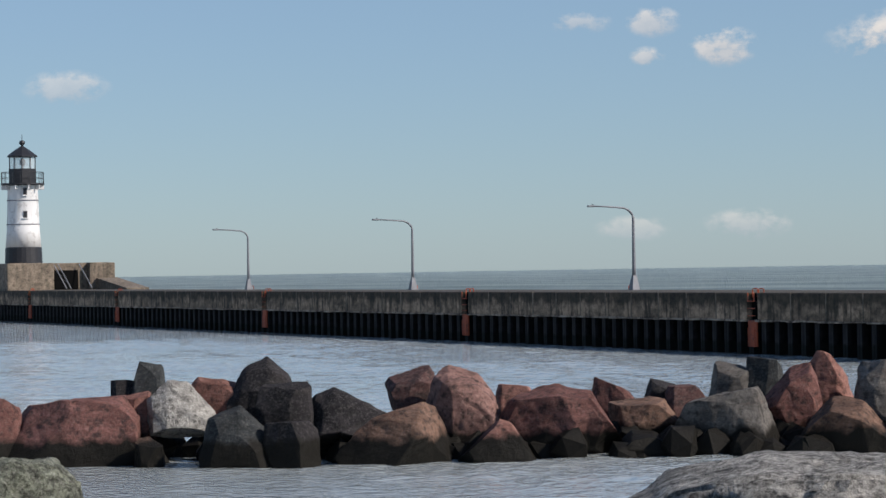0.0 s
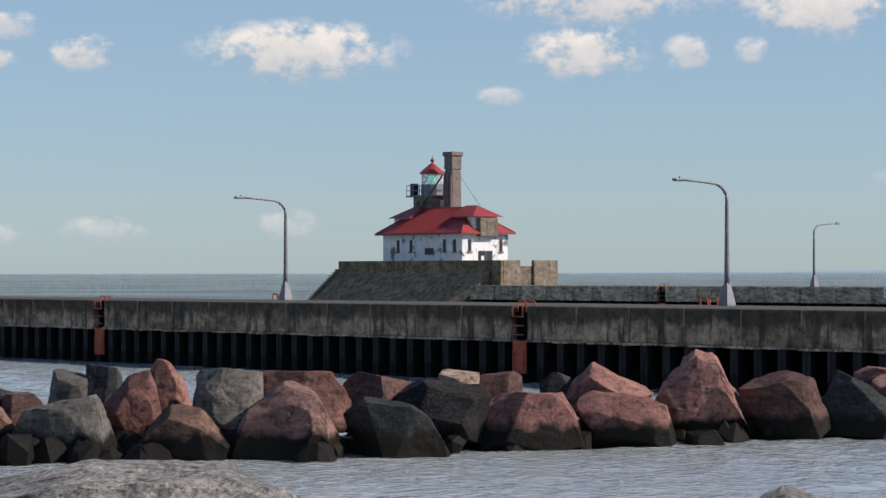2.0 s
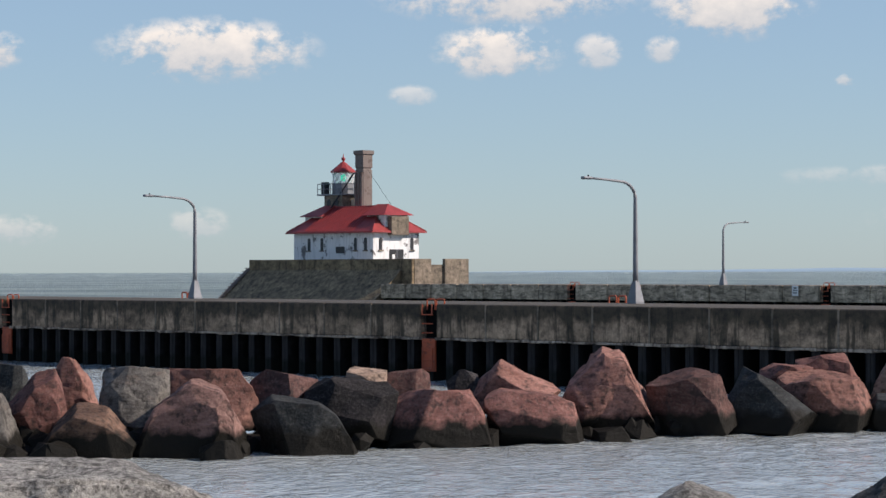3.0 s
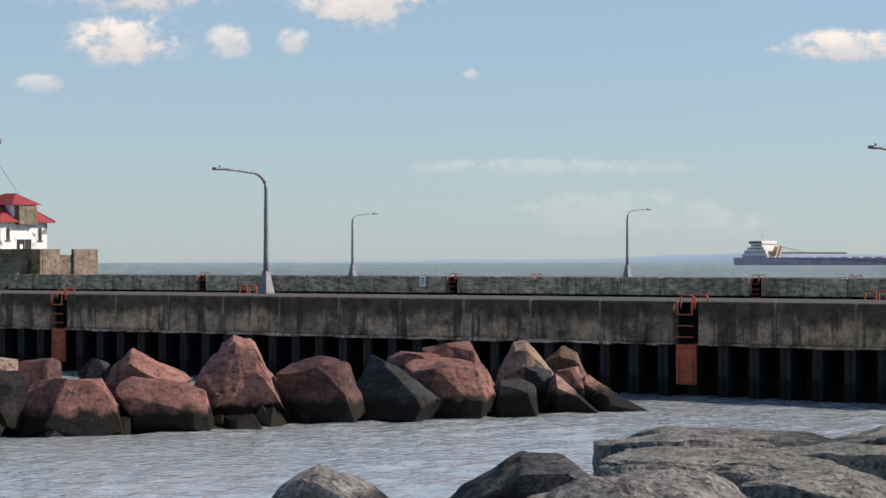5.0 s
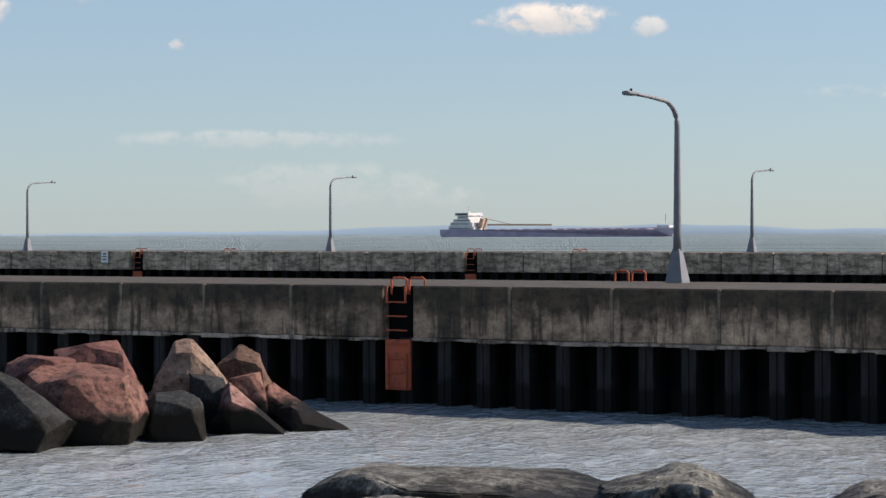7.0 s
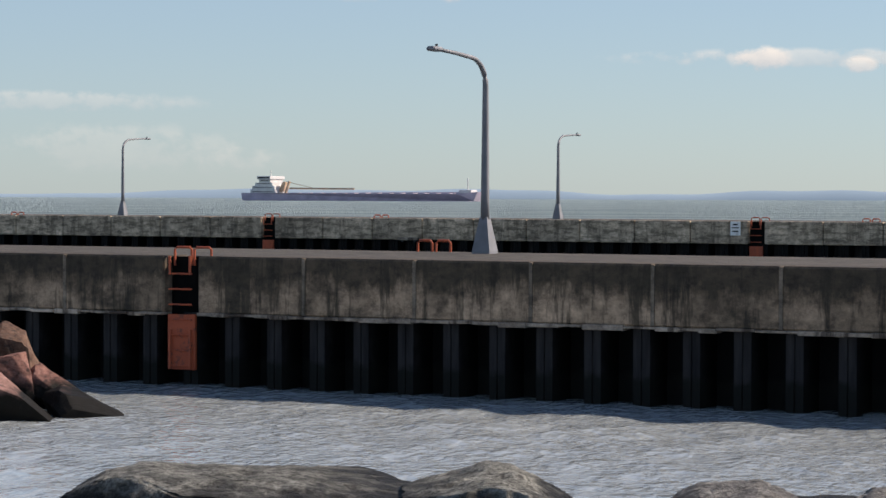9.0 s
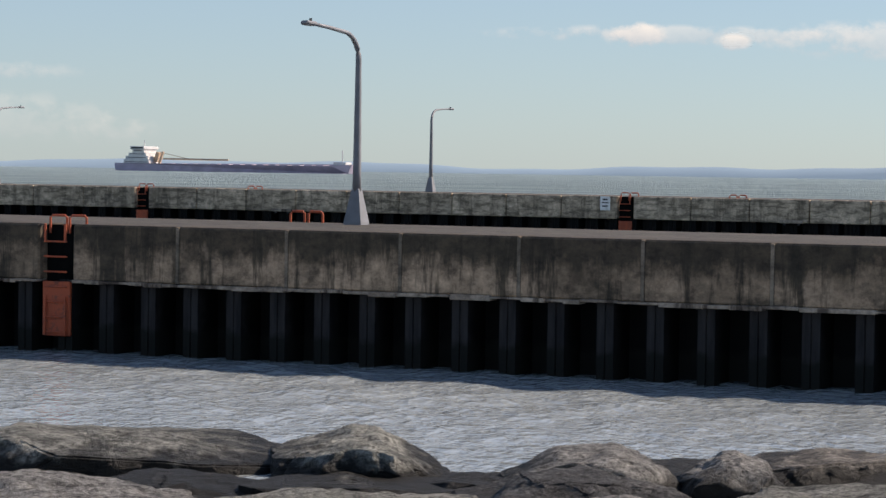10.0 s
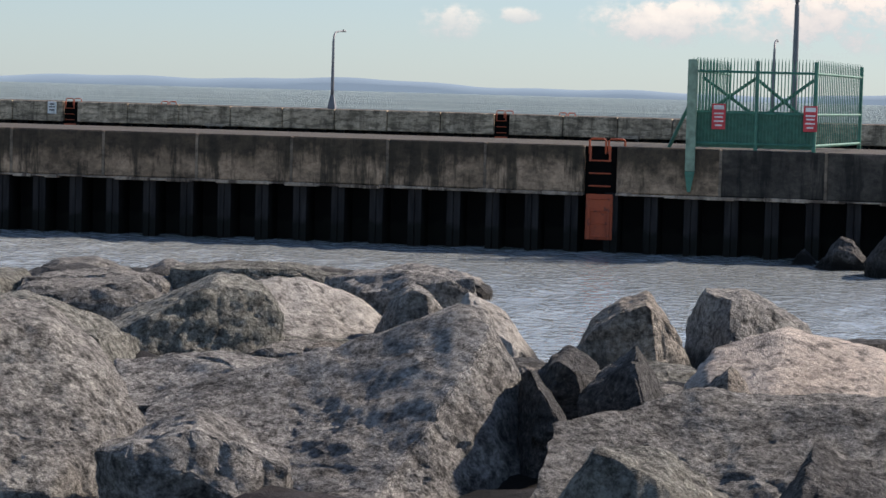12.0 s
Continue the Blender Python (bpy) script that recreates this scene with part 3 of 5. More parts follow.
# ---- far pier ----
far = thing("pier_far", (0, 0, 0), "weathered concrete pier across the canal", "pier", kind="structure")
FAR_CAP = FAR_TOP - 1.08
part("core", B(-139.4, 60, FAR_Y + 0.9, FAR_Y + 8, -1.5, FAR_TOP - 0.05), BLACK, far)
part("deck", B(-139.4, 60, FAR_Y + 0.94, FAR_Y + 8, FAR_TOP - 0.25, FAR_TOP - 0.02), DECK, far)
edges = [-139.2] + list(FAR_LADDERS) + [3.0, 28.0, 60.0]
for a, b in zip(edges, edges[1:]):
    a2, b2 = a + (0.4 if a != -139.2 else 0), b - 0.4
    n = max(1, round((b2 - a2) / 3.0))
    step = (b2 - a2) / n
    body = part("panel", B(-step / 2 + 0.02, step / 2 - 0.02, 0, 0.95, FAR_CAP, FAR_TOP, bevel=0.04), FARCON, far)
    body.location = (a2 + step / 2, FAR_Y, 0)
    for j in range(1, n):
        ob = new("panel", body.data)
        ob.parent = far
        ob.location = (a2 + (j + 0.5) * step, FAR_Y + random.uniform(-0.01, 0.01), 0)
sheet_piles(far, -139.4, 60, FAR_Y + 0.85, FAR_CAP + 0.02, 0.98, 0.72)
for x in FAR_LADDERS + (3.0,):
    copy_thing(first_ladder, pose(x, FAR_Y, FAR_TOP - WALL_TOP))
lamp2 = street_lamp(FAR_LAMPS[0], FAR_LAMP_Y, FAR_TOP - 0.02, 1)
for x in FAR_LAMPS[1:] + (-9.6, 16.0):
    copy_thing(lamp2, pose(x, FAR_LAMP_Y, FAR_TOP - 0.02))


def notice(x, y, z, w, h, board, ink, label, bars):
    ob = thing("sign", (x, y, z), label, "sign", "signs on the piers")
    part("board", B(-w / 2, w / 2, -0.03, 0.0, -h / 2, h / 2, bevel=0.008), board, ob)
    for zz, ww, hh in bars:
        part("bar", B(-ww * w / 2, ww * w / 2, -0.036, -0.028, zz * h - hh * h / 2, zz * h + hh * h / 2), ink, ob)
    return ob


for x in (FAR_LADDERS[1] - 2.4, FAR_LADDERS[3] - 1.0):
    notice(x, FAR_Y - 0.02, FAR_TOP - 0.35, 0.5, 0.66, WHITE, DARKMET, "small white notice board on the concrete wall", ((0.28, 0.5, 0.12), (0.05, 0.7, 0.08), (-0.2, 0.6, 0.1)))
for x in (-65.5, -39.0, -16.7):
    ob = thing("fender", (x, FAR_Y, FAR_CAP + 0.05), "pale timber fender on the far wall", "fender", "fenders on the far pier")
    part("beam", B(-0.55, 0.55, -0.16, 0.0, -0.07, 0.07, bevel=0.02), LEDGE, ob)
    part("bracket", B(-0.4, -0.3, -0.1, 0.02, -0.16, -0.06), DARKMET, ob)
    part("bracket", B(0.3, 0.4, -0.1, 0.02, -0.16, -0.06), DARKMET, ob)
for x in (FAR_LADDERS[2] + 6, FAR_LADDERS[3] + 5, FAR_LADDERS[1] + 6, FAR_LADDERS[4] + 3):
    copy_thing(hoop, pose(x, FAR_Y + 0.5, FAR_TOP - 0.1))


# ---- white lighthouse on its platform at the near pier's head ----
PH = 4.93
platform = thing("platform", (-206, 0, 0), "tall weathered concrete platform at the pier head", "platform", kind="structure")
part("block", B(-28, -0.2, 57.3, 67.0, 1.0, PH, bevel=0.08), PALECON, platform)
part("front_block", B(-3.0, 0.6, 57.0, 61.2, 1.0, PH + 0.02, bevel=0.06), PALECON, platform)
part("side_block", B(-3.0, 0.6, 64.4, 66.2, 1.0, PH + 0.02, bevel=0.06), PALECON, platform)
# flat black sheet on the block paints the shade of the stair opening
part("doorway", B(-0.3, -0.15, 61.4, 63.6, 2.6, 4.3), BLACK, platform, "black sheet painted as the shaded stair opening")
for yy in (61.3, 63.6):
    part("stair_rail", T(((0.1, yy, PH - 0.1), (1.6, yy + 0.7, 2.7)), 0.05, 6), GALV, platform)
part("stair_rail", T(((0.1, 61.7, PH - 0.1), (1.6, 62.4, 2.7)), 0.05, 6), GALV, platform)
part("toe", prism(((0.4, 2.5), (0.4, 3.6), (9.0, 2.7), (9.0, 2.5)), 65.0, 67.0), PALECON, platform)


def white_lighthouse(x, y, z):
    ob = thing("lighthouse", (x, y, z), "white iron lighthouse tower with black base and lantern", "lighthouse")
    part("base", turned(((1.72, 0), (1.66, 1.55))), BLACKPAINT, ob, "black painted base band")
    part("tower", turned(((1.64, 1.55), (1.5, 3.2), (1.38, 7.0), (1.55, 7.25))), WHITE, ob, "white painted tower", True)
    for zz, r in ((3.6, 1.50), (5.8, 1.44)):
        part("band", turned(((r, zz), (r + 0.03, zz + 0.02), (r + 0.03, zz + 0.08), (r, zz + 0.1))), GALV, ob)
    a = math.atan2(-y, -x)
    for zz in (4.25, 6.35):
        w = part("window", B(1.32, 1.52, -0.17, 0.17, zz, zz + 0.62, bevel=0.02), BLACKPAINT, ob, "small dark window")
        w.rotation_euler = (0, 0, a + 0.14)
        s = part("window_sill", B(1.35, 1.56, -0.26, 0.26, zz - 0.1, zz - 0.02), WHITE, ob)
        s.rotation_euler = (0, 0, a + 0.14)
    part("gallery", turned(((1.55, 7.2), (2.0, 7.3), (2.0, 7.42), (1.4, 7.44))), BLACKPAINT, ob, "black gallery floor")
    for i in range(10):
        t = 2 * math.pi * i / 10
        b = part("bracket", B(1.4, 1.95, -0.05, 0.05, 6.85, 7.25, bevel=0.03), WHITE, ob)
        b.rotation_euler = (0, 0, t)
    for i in range(16):
        t = 2 * math.pi * i / 16
        part("post", T(((1.92 * math.cos(t), 1.92 * math.sin(t), 7.4), (1.92 * math.cos(t), 1.92 * math.sin(t), 8.45)), 0.03, 6), BLACKPAINT, ob)
    for zz in (7.9, 8.43):
        part("rail", T([(1.92 * math.cos(2 * math.pi * i / 24), 1.92 * math.sin(2 * math.pi * i / 24), zz) for i in range(25)], 0.025, 6), BLACKPAINT, ob)
    part("watch_room", turned(((1.28, 7.42), (1.28, 8.75)), 10), BLACKPAINT, ob, "black watch room drum")
    part("glazing", turned(((1.2, 8.75), (1.2, 9.85)), 10), GLASS, ob, "clear lantern glazing")
    for i in range(10):
        t = 2 * math.pi * (i + 0.5) / 10
        part("mullion", T(((1.22 * math.cos(t), 1.22 * math.sin(t), 8.75), (1.22 * math.cos(t), 1.22 * math.sin(t), 9.88)), 0.035, 6), BLACKPAINT, ob)
    part("lens", turned(((0.12, 8.75), (0.12, 9.05), (0.26, 9.2), (0.26, 9.55), (0.1, 9.7)), 12), GALV, ob)
    part("roof", turned(((1.42, 9.84), (1.42, 9.95), (0.9, 10.35), (0.3, 10.75), (0.14, 10.85)), 10), BLACKPAINT, ob, "black conical lantern roof")
    part("ventilator", turned(((0.1, 10.8), (0.1, 10.95), (0.26, 11.05), (0.28, 11.2), (0.18, 11.35), (0.04, 11.42), (0.02, 11.95)), 12), BLACKPAINT, ob, smooth=True)
    return ob


white_lighthouse(-217.7, 62.0, PH)


# ---- red-roofed fog signal house across the canal ----
def fog_house():
    base = thing("platform_far", (1.9, 0, -0.32), "stained concrete platform with sloping toe", "platform", kind="structure")
    part("block", B(-160.8, -141.0, 126.6, 132.4, 1.0, 4.55, bevel=0.06), PALECON, base)
    part("parapet", B(-161.0, -140.8, 126.3, 126.6, 2.0, 5.0, bevel=0.04), TOECON, base)
    part("parapet", B(-141.1, -140.8, 126.6, 128.4, 2.0, 5.0, bevel=0.04), PALECON, base)
    part("parapet", B(-141.1, -140.8, 129.8, 132.4, 2.0, 5.0, bevel=0.04), PALECON, base)
    bm = bmesh.new()
    a = [bm.verts.new(q) for q in ((-161, 126.3, 4.15), (-142.0, 126.3, 4.15), (-142.0, 123.0, 1.35), (-161.2, 123.0, 1.35), (-161, 126.3, 1.35), (-142.0, 126.3, 1.35))]
    for q in ((0, 3, 2, 1), (0, 4, 3), (1, 2, 5), (0, 1, 5, 4), (2, 3, 4, 5)):
        bm.faces.new([a[i] for i in q])
    bmesh.ops.recalc_face_normals(bm, faces=bm.faces[:])
    part("toe", bm, TOECON, base, "sloping stained concrete toe")
    part("footing", B(-161.6, -141.1, 122.8, 127.0, -0.5, 1.34, bevel=0.05), STEEL, base)
    stair = part("stair", T(((-161.05, 126.35, 4.25), (-161.2, 122.95, 1.4)), 0.16, 6), RUST, base, "rusty steel steps up the toe")
    for k in range(12):
        u = k / 11
        part("step", B(-161.45, -160.75, 126.3 - 3.3 * u - 0.1, 126.3 - 3.3 * u + 0.1, 4.28 - 2.8 * u, 4.34 - 2.8 * u), RUST, stair)

    h = thing("fog_signal_house", (-151.5, 131.5, 4.23), "white brick house with red metal roof and lantern tower", "lighthouse")
    L, W2, E = 5.0, 2.5, 2.72
    part("wall", B(-L, L, -W2, W2, 0, E, bevel=0.02), PEELED, h, "peeling white painted wall")
    hx, hy, rz = L + 0.45, W2 + 0.45, 2.1
    bm = bmesh.new()
    v = [bm.verts.new(q) for q in ((-hx, -hy, E), (hx, -hy, E), (hx, hy, E), (-hx, hy, E), (-hx + 2.4, 0, E + rz), (hx - 2.6, 0, E + rz),
                                  (-hx, -hy, E - 0.12), (hx, -hy, E - 0.12), (hx, hy, E - 0.12), (-hx, hy, E - 0.12))]
    for q in ((0, 1, 5, 4), (1, 2, 5), (2, 3, 4, 5), (3, 0, 4), (6, 9, 8, 7), (0, 6, 7, 1), (1, 7, 8, 2), (2, 8, 9, 3), (3, 9, 6, 0)):
        bm.faces.new([v[i] for i in q])
    bmesh.ops.recalc_face_normals(bm, faces=bm.faces[:])
    roof = part("roof", bm, REDROOF, h, "standing-seam red metal hip roof")
    for i in range(19):
        x = -hx + 2.4 + (2 * hx - 5.0) * i / 18
        part("seam", T(((x, -hy, E + 0.03), (x, -0.05, E + rz + 0.02)), 0.03, 4), REDROOF, roof)
    part("ridge_cap", T(((-hx + 2.4, 0, E + rz), (hx - 2.6, 0, E + rz)), 0.07, 6), REDROOF, roof)
    for p0, p1 in (((hx, -hy, E), (hx - 2.6, 0, E + rz)), ((-hx, -hy, E), (-hx + 2.4, 0, E + rz)), ((hx, hy, E), (hx - 2.6, 0, E + rz))):
        part("hip_cap", T((p0, p1), 0.06, 6), REDROOF, roof)
    part("gutter", B(-hx, hx, -hy - 0.08, -hy, E - 0.14, E - 0.02), REDROOF, roof)
    # gabled dormers over the two ends
    for s in (1, -1):
        d = part("dormer", B(min(s * (L - 2.2), s * (L + 0.02)), max(s * (L - 2.2), s * (L + 0.02)), -1.25, 1.25, E - 0.2, E + 1.35), PEELED, h)
        bm = bmesh.new()
        e0, e1 = s * (L - 2.4), s * (L + 0.4)
        v = [bm.verts.new(q) for q in ((e1, -1.65, E + 1.3), (e1, 1.65, E + 1.3), (s * (L - 1.0), 0, E + 2.25), (e0, 0, E + 2.25), (e0, -1.65, E + 1.3), (e0, 1.65, E + 1.3))]
        for q in ((0, 1, 2), (0, 2, 3, 4), (1, 5, 3, 2), (0, 4, 5, 1), (4, 3, 5)):
            bm.faces.new([v[i] for i in q])
        bmesh.ops.recalc_face_normals(bm, faces=bm.faces[:])
        part("dormer_roof", bm, REDROOF, d)
    part("hatch", B(L + 0.03, L + 0.5, -0.95, 0.95, E - 0.3, E + 1.2, bevel=0.02), PALECON, h, "grey boarded loading hatch")
    part("door", B(L, L + 0.06, -0.75, 0.75, 0, 1.25, bevel=0.015), DARKMET, h, "dark double door")
    part("notice", B(L + 0.06, L + 0.08, -0.5, -0.2, 0.4, 0.85), WHITE, h)
    part("door_post", B(L + 0.06, L + 0.09, -0.03, 0.03, 0, 1.25), GALV, h)

    def arch_window(at, turn):
        w = part("window", prism([(-0.17, 0.0), (0.17, 0.0), (0.17, 0.85)] + [(0.17 * math.cos(a), 0.85 + 0.17 * math.sin(a)) for a in (math.pi * k / 6 for k in range(1, 6))] + [(-0.17, 0.85)], -0.03, 0.05), BLACKPAINT, h, "narrow dark round-headed window")
        w.matrix_basis = pose(*at, 0, 0, turn)
        sill = part("window_sill", B(-0.26, 0.26, -0.1, 0.04, -0.1, 0.0), PALECON, w)
        return sill

    for x in (-3.0, -1.35, 2.85, 4.1):
        arch_window((x, -W2, 1.2), 0)
    for y in (-1.7, 1.7):
        arch_window((L, y, 1.2), 90)
    part("window", B(0.4, 1.5, -W2 - 0.04, -W2 + 0.02, 0.95, 1.5, bevel=0.02), BLACKPAINT, h, "boarded low window")
    # lantern tower
    tx, ty = -3.2, 1.4
    tw = part("tower", B(tx - 1.15, tx + 1.15, ty - 1.15, ty + 1.15, E + 0.2, E + 3.1, bevel=0.05), PALECON, h, "square masonry lantern tower")
    for x in (-0.5, 0.5):
        w = part("window", prism([(-0.22, 0.0), (0.22, 0.0), (0.22, 0.35), (0.1, 0.55), (-0.1, 0.55), (-0.22, 0.35)], -0.04, 0.05), BLACKPAINT, tw)
        w.location = (tx + x, ty - 1.15, E + 2.25)
    w = part("window", prism([(-0.22, 0.0), (0.22, 0.0), (0.22, 0.35), (0.1, 0.55), (-0.1, 0.55), (-0.22, 0.35)], -0.04, 0.05), BLACKPAINT, tw)
    w.matrix_basis = pose(tx + 1.15, ty, E + 2.25, 0, 0, 90)
    z = E + 3.1
    g = part("gallery", B(tx - 1.75, tx + 1.45, ty - 1.45, ty + 1.45, z, z + 0.13, bevel=0.02), GALV, h, "grey railed gallery")
    for x, y in ((-1.7, -1.4), (-0.9, -1.4), (0, -1.4), (0.8, -1.4), (1.4, -1.4), (1.4, 0), (1.4, 1.4), (-1.7, 0), (-1.7, 1.4)):
        part("post", T(((tx + x, ty + y, z + 0.1), (tx + x, ty + y, z + 1.0)), 0.03, 6), GALV, g)
    for zz in (0.55, 0.98):
        part("rail", T(((tx - 1.7, ty + 1.4, z + zz), (tx - 1.7, ty - 1.4, z + zz), (tx + 1.4, ty - 1.4, z + zz), (tx + 1.4, ty + 1.4, z + zz)), 0.03, 6), GALV, g)
    part("locker", B(tx - 1.5, tx - 0.95, ty - 1.2, ty - 0.7, z + 0.13, z + 1.15, bevel=0.03), DARKMET, g)
    ln = part("lantern_drum", turned(((0.95, z + 0.13), (0.95, z + 1.05)), 10), GALV, h, "grey lantern drum")
    part("glazing", turned(((0.9, z + 1.05), (0.9, z + 1.95)), 10), GLASS, h, "lantern glazing")
    for i in range(10):
        t, u = 2 * math.pi * (i + 0.5) / 10, 2 * math.pi * (i + 1.5) / 10
        for c, e in ((t, u), (u, t)):
            part("astragal", T(((0.92 * math.cos(c), 0.92 * math.sin(c), z + 1.05), (0.92 * math.cos(e), 0.92 * math.sin(e), z + 1.95)), 0.03, 5), WHITE, ln)
    part("lamp", turned(((0.05, z + 1.2), (0.22, z + 1.3), (0.22, z + 1.7), (0.05, z + 1.8)), 12), GREENLAMP, ln, "lit green beacon")
    part("lantern_roof", turned(((1.08, z + 1.93), (1.08, z + 2.05), (0.55, z + 2.5), (0.2, z + 2.8), (0.09, z + 2.85), (0.09, z + 2.95), (0.17, z + 3.05), (0.17, z + 3.15), (0.05, z + 3.25), (0.02, z + 3.5)), 10), REDROOF, ln, "red lantern roof with ball")
    for ch in h.children:
        if ch.name.startswith(("lantern_drum", "glazing")):
            ch.location = (tx, ty, 0)
    # fog horn chimney: square head on bundled pipes
    cx, cy = -0.7, 1.5
    st = part("chimney", B(cx - 0.5, cx + 0.5, cy - 0.5, cy + 0.5, E + 1.0, E + 5.2, bevel=0.03), RUST, h, "rusty pale steel stack")
    for x in (-0.36, 0.0, 0.36):
        part("pipe", T(((cx + x, cy - 0.55, E + 1.2), (cx + x, cy - 0.55, E + 5.0)), 0.13, 8), RUST, st)
    part("stack_head", turned(((0.62, E + 5.0), (0.62, E + 5.3), (0.72, E + 5.4), (0.72, E + 6.4), (0.86, E + 6.5), (0.86, E + 6.8)), 4), RUST, st).location = (cx, cy, 0)
    part("brace", T(((tx + 0.2, -0.6, E + 1.5), (cx - 0.6, cy - 0.6, E + 4.9)), 0.07, 6), DARKMET, h)
    part("guy_wire", T(((cx + 0.5, cy, E + 5.2), (L - 0.6, 0.4, E + 1.7)), 0.018, 4), DARKMET, h)
    return h


fog_house()


# ---- ore ship ----
def ship(x0, x1, y):
    L = x1 - x0
    ob = thing("ship", (x0, y, 0), "long maroon lake freighter with white deckhouse aft", "ship")
    hull = bmesh.new()
    prof = ((0.004, 0.2), (0, 5.0), (0, 6.8), (0.04, 6.8), (0.5, 6.5), (0.93, 6.6), (1.0, 8.2), (0.985, 0.2))
    ring = []
    for k, z in prof:
        ring.append([hull.verts.new((k * L, (-13 if k < 0.95 else -6) * s, z)) for s in (1, -1)])
    for a, b in zip(ring, ring[1:] + ring[:1]):
        hull.faces.new((a[0], b[0], b[1], a[1]))
    hull.faces.new([r[0] for r in ring])
    hull.faces.new([r[1] for r in ring][::-1])
    bmesh.ops.recalc_face_normals(hull, faces=hull.faces[:])
    part("hull", hull, HULL, ob, "long maroon steel hull paled by painted haze")
    part("boot_stripe", B(1.0, L * 0.98, -13.1, 13.1, -0.3, 0.5), HULL, ob)
    for a, b, z0, z1 in ((8, 34, 6, 10), (10, 33, 10, 13.2), (13, 31, 13.2, 16), (17, 29, 16, 19)):
        d = part("deckhouse", B(a, b, -11, 11, z0, z1, bevel=0.2), SHIPWHITE, ob, "white deckhouse tier")
        part("window_band", B(a + 2, b - 2, -11.05, -10.95, z0 + 1.6, z0 + 2.1), DARKMET, d)
    part("wheelhouse", B(16, 30, -13, 13, 19, 21.8, bevel=0.3), SHIPWHITE, ob)
    part("bridge_windows", B(17, 29, -13.1, -12.9, 19.8, 21.2), DARKMET, ob)
    part("funnel", prism(((33, 8), (38, 8), (40, 16), (37, 17)), -3, 3), SHIPTAN, ob, "buff funnel")
    part("mast", T(((23, 0, 21), (23, 0, 27)), 0.35, 6), SHIPWHITE, ob)
    part("boom", T(((44, -2, 11), (110, -2, 10.6)), 0.9, 6), SHIPTAN, ob, "long unloading boom")
    part("boom_stay", T(((40, -2, 17), (70, -2, 11)), 0.25, 5), SHIPTAN, ob)
    part("a_frame", prism(((39, 6), (41, 6), (45, 17), (43.5, 17.4)), -4, -2), SHIPTAN, ob)
    for i in range(14):
        x = 48 + i * (L - 70) / 14
        part("hatch", B(x, x + 7, -8, 8, 6.2, 7.1, bevel=0.1), HULL, ob)
    part("fore_mast", T(((L - 12, 0, 7), (L - 12, 0, 20)), 0.5, 6), SHIPWHITE, ob)
    part("forecastle", B(L - 18, L - 6, -6, 6, 7, 10, bevel=0.3), SHIPWHITE, ob)
    return ob


ship(-1158, -925, 1900)


# ---- fence at the shore end of the near pier ----
def fence():
    ob = thing("security_fence", (-8.2, WALL_Y + 0.12, WALL_TOP), "green spiked steel fence with gate and red signs", "fence")
    H = 2.17

    def panel_run(a, b, name, gap=0.08):
        p = part(name, T((a + Vector((0, 0, 0.15)), b + Vector((0, 0, 0.15))), 0.04, 6), GREEN, ob)
        for z in (0.9, H - 0.28):
            part("rail", T((a + Vector((0, 0, z)), b + Vector((0, 0, z))), 0.035, 6), GREEN, p)
        n = int((b - a).length / gap)
        for i in range(n + 1):
            q = a + (b - a) * (i / n)
            part("picket", T((q + Vector((0, 0, 0.1)), q + Vector((0, 0, H - 0.06)), q + Vector((0, 0, H + 0.06))), [0.014, 0.014, 0.003], 5), GREEN, p)
        return p

    A, Bv, C, E2 = Vector((0, 0, 0)), Vector((2.95, 0, 0)), Vector((3.95, 6.4, 0)), Vector((0.5, 6.4, 0))
    panel_run(A, Bv, "fence_panel")
    panel_run(Bv, C, "fence_panel", 0.24)
    panel_run(A + Vector((0.1, 0.1, 0)), E2, "gate", 0.3)
    part("sheet", B(0.1, 2.9, 0.05, 0.08, 0.05, 0.95), GREEN, ob, "green steel kick sheet")
    part("wing_post", B(-0.12, 0.12, -0.2, -0.08, -0.55, H, bevel=0.02), GREENPOST, ob, "pale green post over the wall edge")
    part("wing_spike", prism(((-0.12, -0.55), (0.12, -0.55), (0.03, -1.05), (-0.05, -1.05)), -0.2, -0.08), GREEN, ob)
    for q in (Vector((1.55, 0, 0)), Bv, C):
        part("post", T((q, q + Vector((0, 0, H))), 0.05, 8), GREEN, ob)
    for a, b in (((0.2, 0.3, 0.8), (1.5, 0.3, 1.75)), ((1.5, 0.3, 1.75), (2.7, 0.3, 0.8)), ((0.2, 0.5, 1.75), (1.4, 0.5, 0.9)), ((1.8, 0.5, 0.9), (2.9, 0.5, 1.75)), ((-0.6, 0.7, 0), (0.0, 0.4, 1.3))):
        part("brace", T((a, b), 0.045, 6), GREEN, ob)
    return ob


fence()
for x in (-7.55, -5.35):
    notice(x, WALL_Y + 0.06, WALL_TOP + 0.8, 0.33, 0.62, REDSIGN, WHITE, "red warning sign with white lines on the fence", ((0.36, 0.75, 0.16), (0.12, 0.7, 0.06), (-0.02, 0.6, 0.06), (-0.18, 0.7, 0.06), (-0.34, 0.5, 0.06)))


